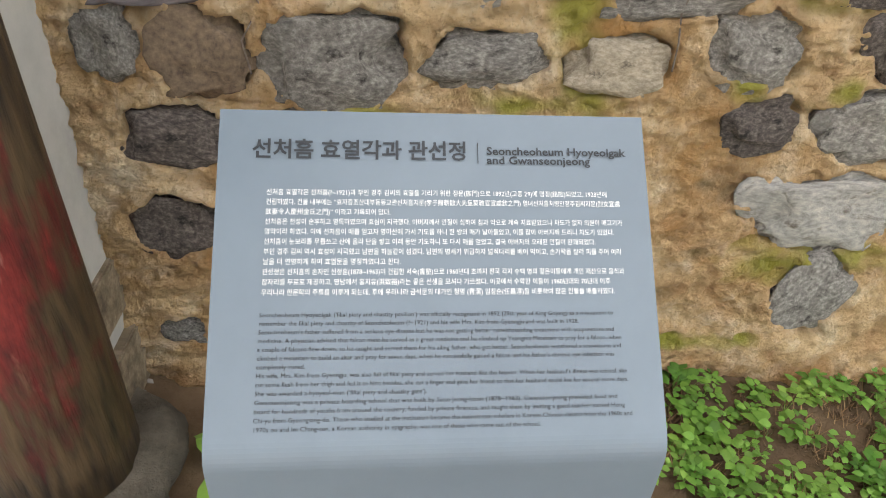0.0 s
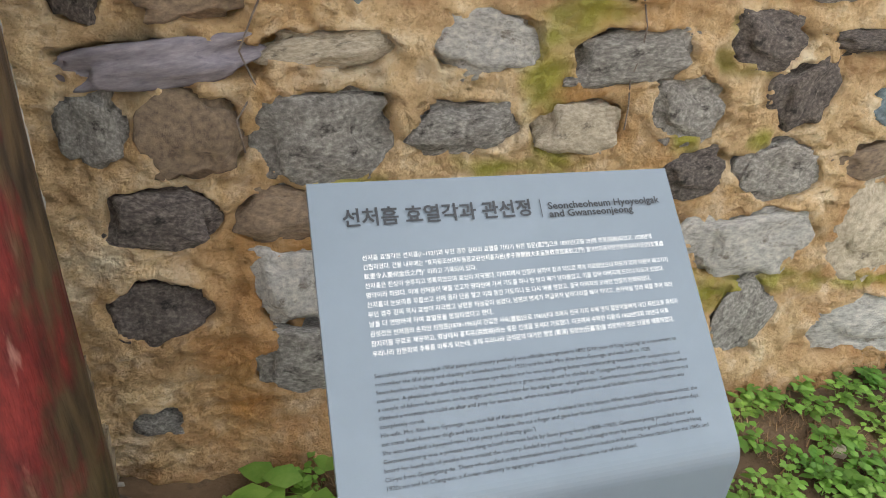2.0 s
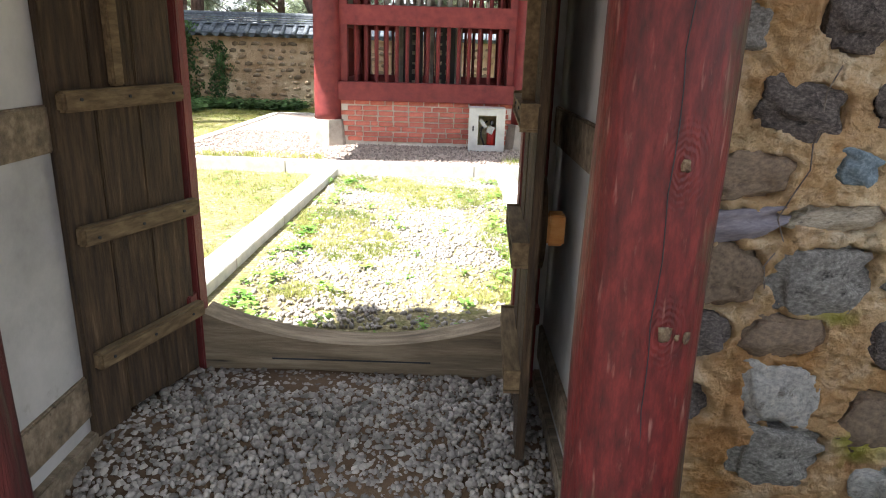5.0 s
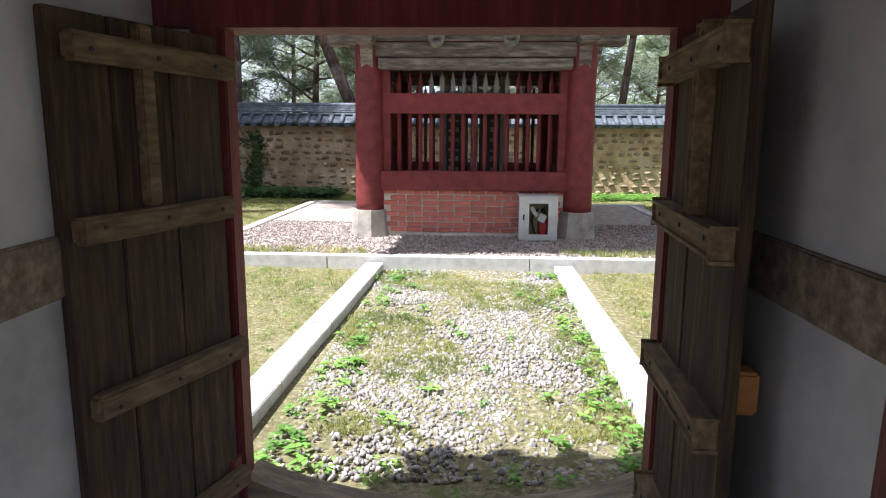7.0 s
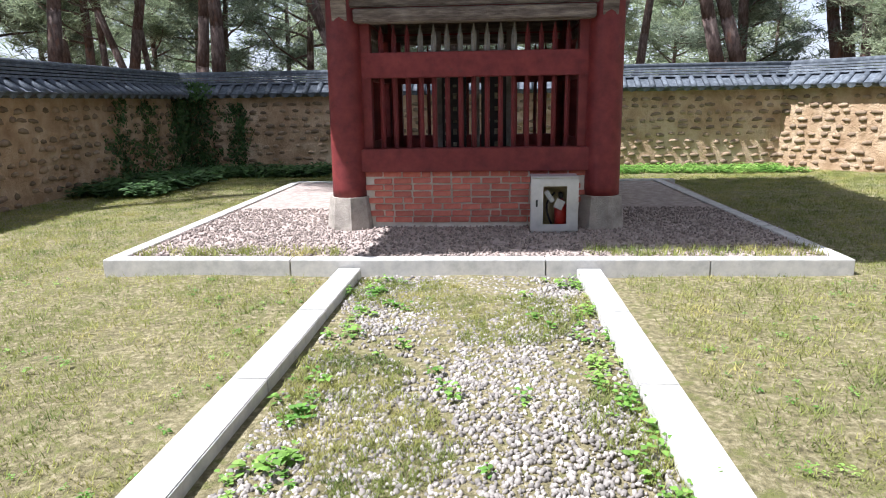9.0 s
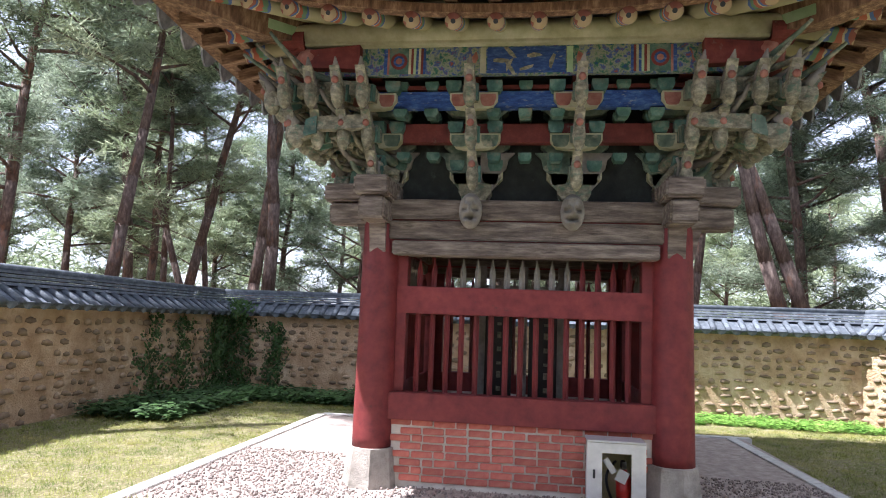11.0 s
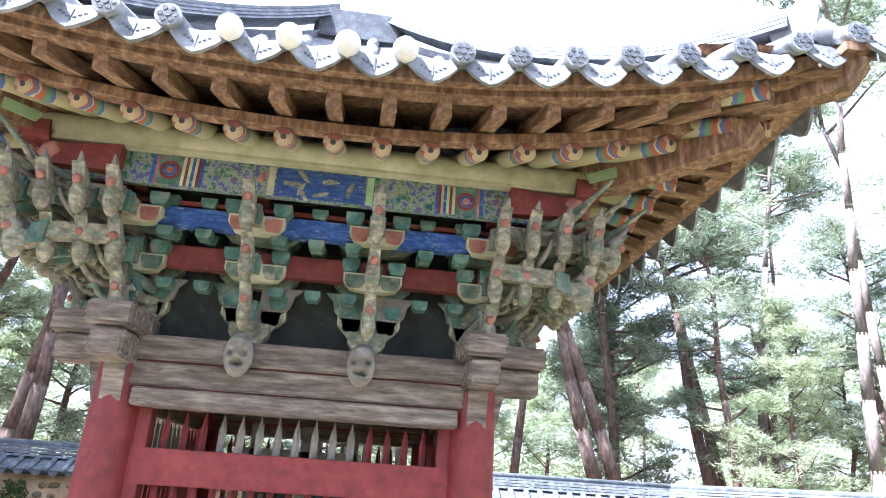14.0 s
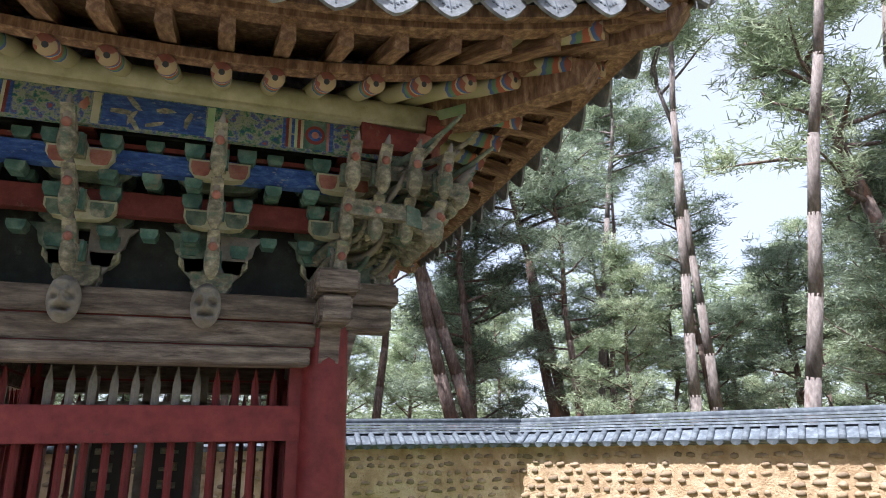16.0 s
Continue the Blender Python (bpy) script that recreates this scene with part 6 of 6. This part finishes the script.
pebbles("gate_gravel", 19000, -2.6, -0.72, -0.6, 2.0, 0.005, 0.019, M_PEBBLE, "grey crushed gravel in the gateway")
pebbles("forecourt_gravel", 6000, -4.5, -2.5, -1.0, 0.9, 0.008, 0.022, M_PEBBLE, "grey crushed gravel before the gate")
pebbles("path_gravel", 17000, -2.55, -0.66, 2.5, 6.78, 0.006, 0.019, M_PEBBLE, "pale crushed gravel on the path", lambda x, y: noise.noise((x * 1.3, y * 0.9, 5)) > -0.25 + 0.25 * abs(x + 1.6) or rng.random() < 0.25)
pebbles("platform_gravel", 11000, PL + 0.15, PR, PF + 0.16, 9.6, 0.007, 0.018, M_PEBBLE_WARM, "fine pinkish gravel round the shrine")

# ---- grass and weeds ----


def tuft(seed, n, h, w, spread):
    r2 = random.Random(seed)
    v, f = [], []
    for _ in range(n):
        a = r2.uniform(0, 6.3)
        o = Vector((r2.gauss(0, spread), r2.gauss(0, spread), 0))
        d = Vector((math.cos(a) * 0.6, math.sin(a) * 0.6, r2.uniform(0.6, 1.3))).normalized() * h * r2.uniform(0.5, 1.2)
        s = Vector((-math.sin(a), math.cos(a), 0)) * w
        b = len(v)
        v += [o - s, o + s, o + d + Vector((d.x, d.y, -abs(d.z) * 0.2)) * 0.3]
        f.append((b, b + 1, b + 2))
    return np.array([q[:] for q in v]), np.array(f)


def leafy(seed, n, size, rise):
    """A low plant of broad pointed leaves."""
    r2 = random.Random(seed)
    v, f = [], []
    for _ in range(n):
        a = r2.uniform(0, 6.3)
        e = r2.uniform(0.1, 0.9)
        ln = size * r2.uniform(0.6, 1.2)
        o = Vector((math.cos(a), math.sin(a), 0)) * r2.uniform(0, size * 0.9) + Vector((0, 0, r2.uniform(0.1, 1.0) * rise))
        d = Vector((math.cos(a) * math.cos(e), math.sin(a) * math.cos(e), math.sin(e) * 0.5))
        s = Vector((-math.sin(a), math.cos(a), r2.uniform(-0.3, 0.3))) * ln * 0.3
        b = len(v)
        v += [o, o + d * ln * 0.35 + s, o + d * ln * 0.35 - s, o + d * ln * 0.7 + s * 0.7 - Vector((0, 0, ln * 0.08)), o + d * ln * 0.7 - s * 0.7 - Vector((0, 0, ln * 0.08)), o + d * ln - Vector((0, 0, ln * 0.22))]
        f += [(b, b + 2, b + 1), (b + 1, b + 2, b + 4), (b + 1, b + 4, b + 3), (b + 3, b + 4, b + 5)]
        if o.z > 0.03:
            b = len(v)
            q = Vector((0.0015, 0.0015, 0))
            v += [Vector((0, 0, 0)) - q, q, o]
            f.append((b, b + 1, b + 2))
    return np.array([q[:] for q in v]), np.array(f)


TUFTS = [tuft(s, 14, 0.075, 0.0035, 0.03) for s in range(4)]
TURF = [tuft(30 + s, 9, 0.05, 0.0035, 0.05) for s in range(5)]
LEAF = [leafy(60 + s, 12, 0.055, 0.07) for s in range(4)]
BIG = [leafy(80 + s, 9, 0.12, 0.07) for s in range(3)]


def plants(name, protos, n, area, keep, smin, smax, material, label, category="grass"):
    x0, x1, y0, y1 = area
    places = []
    for _ in range(n):
        x, y = rng.uniform(x0, x1), rng.uniform(y0, y1)
        if not keep(x, y):
            continue
        s = rng.uniform(smin, smax)
        places.append((rng.randrange(len(protos)), trs(x, y, ground_z(x, y) + 0.005, 0, 0, rng.uniform(0, 6.3), (s, s, s))))
    return scatter(name, protos, places, material, None, label, category)


def off_path(x, y):
    return not (-2.85 < x < -0.35 and y < 6.85) and not (PL - 0.02 < x < PR + 0.02 and PF - 0.02 < y < PB + 0.1)


def patchy(x, y, f, c):
    return noise.noise((x * f, y * f, 2.2)) > c


plants("grass", TURF, 84000, (XW + 0.1, XE + 5, 2.6, YN - 0.1), lambda x, y: x < east_x(y) - 0.1 and off_path(x, y) and (y > 7 or patchy(x, y, 0.9, -0.1) or rng.random() < 0.6), 0.35, 1.05, M_GRASS, "thin uneven grass and moss in the court")
plants("court_weeds", LEAF, 1500, (-6.5, 3.5, 2.5, 6.7), lambda x, y: off_path(x, y) and (patchy(x, y, 1.3, 0.18) or x < -2.9 and x > -3.2), 0.15, 0.45, M_WEED, "small bright weeds in the mossy court", "weeds")
plants("path_weeds", LEAF, 900, (-2.55, -0.66, 2.35, 6.7), lambda x, y: (x < -2.3 or x > -0.92) and rng.random() < 0.9 or rng.random() < 0.06, 0.3, 1.0, M_WEED, "small weeds along the kerbs of the path", "weeds")
plants("path_grass", TUFTS, 5200, (-2.55, -0.66, 2.5, 6.7), lambda x, y: y > 2.9 and patchy(x, y, 1.1, 0.02), 0.35, 0.8, M_GRASS, "short grass between the path's gravel")
plants("kerb_weeds", TUFTS, 330, (PL + 0.2, PR - 0.1, PF + 0.15, PF + 0.45), lambda x, y: (x < -2.8 or x > -0.6) and rng.random() < 0.7, 0.8, 1.4, M_GRASS, "grass along the inner edge of the platform kerb").location.z = 0.13
plants("wall_weeds", LEAF, 1500, (XW + 0.15, -4.9, 11.5, YN - 0.2), lambda x, y: (x < XW + 1.6 or y > YN - 1.8), 1.5, 3.2, M_IVY, "tall dark weeds at the foot of the wall", "weeds")
plants("wall_weeds", LEAF, 600, (0.5, XE - 0.1, YN - 1.6, YN - 0.1), lambda x, y: True, 1.0, 2.0, M_WEED, "weeds at the foot of the wall", "weeds")
plants("sign_weeds", LEAF, 900, (0.42, 3.0, 0.0, 1.2), lambda x, y: x > 0.6 - 0.25 * y and patchy(x, y, 1.8, -0.35), 0.45, 0.95, M_WEED, "low broad-leaved weeds beside the sign", "weeds")
plants("sign_weeds", LEAF, 40, (-0.5, 0.4, 0.75, 1.18), lambda x, y: True, 0.4, 0.8, M_WEED, "low weeds at the wall's foot behind the sign", "weeds")
plants("dock_plant", BIG, 9, (-0.42, -0.2, 0.85, 1.1), lambda x, y: True, 0.8, 1.2, M_WEED, "dark broad-leaved dock plant at the wall's foot", "plant")
plants("dry_grass", TUFTS, 500, (-0.5, 3.0, 0.2, 1.2), lambda x, y: True, 0.4, 0.8, mk("dry_litter", ["5C4630", "7A6042", "9A8058"], 3, bump=0, island=True, rand=0.3, local=False), "dry brown grass and needle litter", "litter")
# ivy on the court walls
IVY = [leafy(90 + s, 10, 0.07, 0.02) for s in range(3)]


def ivy(name, place_fn, n, label):
    places = []
    for _ in range(n):
        m = place_fn()
        if m is not None:
            places.append((rng.randrange(3), m))
    return scatter(name, IVY, places, M_IVY, None, label, "ivy", "")


def ivy_west():
    c = rng.choice((13.6, 14.6, 15.9, 16.2, 16.2))
    z = rng.uniform(0.1, 1.75)
    return trs(XW + 0.03, c + rng.gauss(0, 0.14 + 0.16 * (1.75 - z)), z, 0, 1.5, rng.uniform(0, 6), (1, 1, 1))


def ivy_north():
    c = rng.choice((XW + 0.2, XW + 0.4, XW + 1.2))
    z = rng.uniform(0.1, 2.1 if c < XW + 1 else 1.6)
    return trs(c + rng.gauss(0, 0.16), YN - 0.03 - (0.2 if z > 1.75 else 0), z, 1.5, 0, rng.uniform(0, 6), (1, 1, 1))


ivy("wall_ivy", ivy_west, 480, "dark ivy climbing the mud wall")
ivy("corner_ivy", ivy_north, 420, "dark ivy hanging in the wall's corner")
# loose stones by the wall
for x, y, s in ((-0.12, 0.72, 0.03), (0.62, 0.95, 0.035), (1.05, 0.55, 0.028), (-0.45, 0.8, 0.04), (1.4, 0.9, 0.03)):
    bm = rock_bm(x * 11, 2, 0.3)
    bmesh.ops.transform(bm, matrix=trs(x, y, s * 0.4, 0, 0, 1, (s, s * 0.8, s * 0.7)), verts=bm.verts)
    tagged(obj("loose_stone", bm, STONE["l"], None, "", True), "small pale loose stone on the earth", "stone")
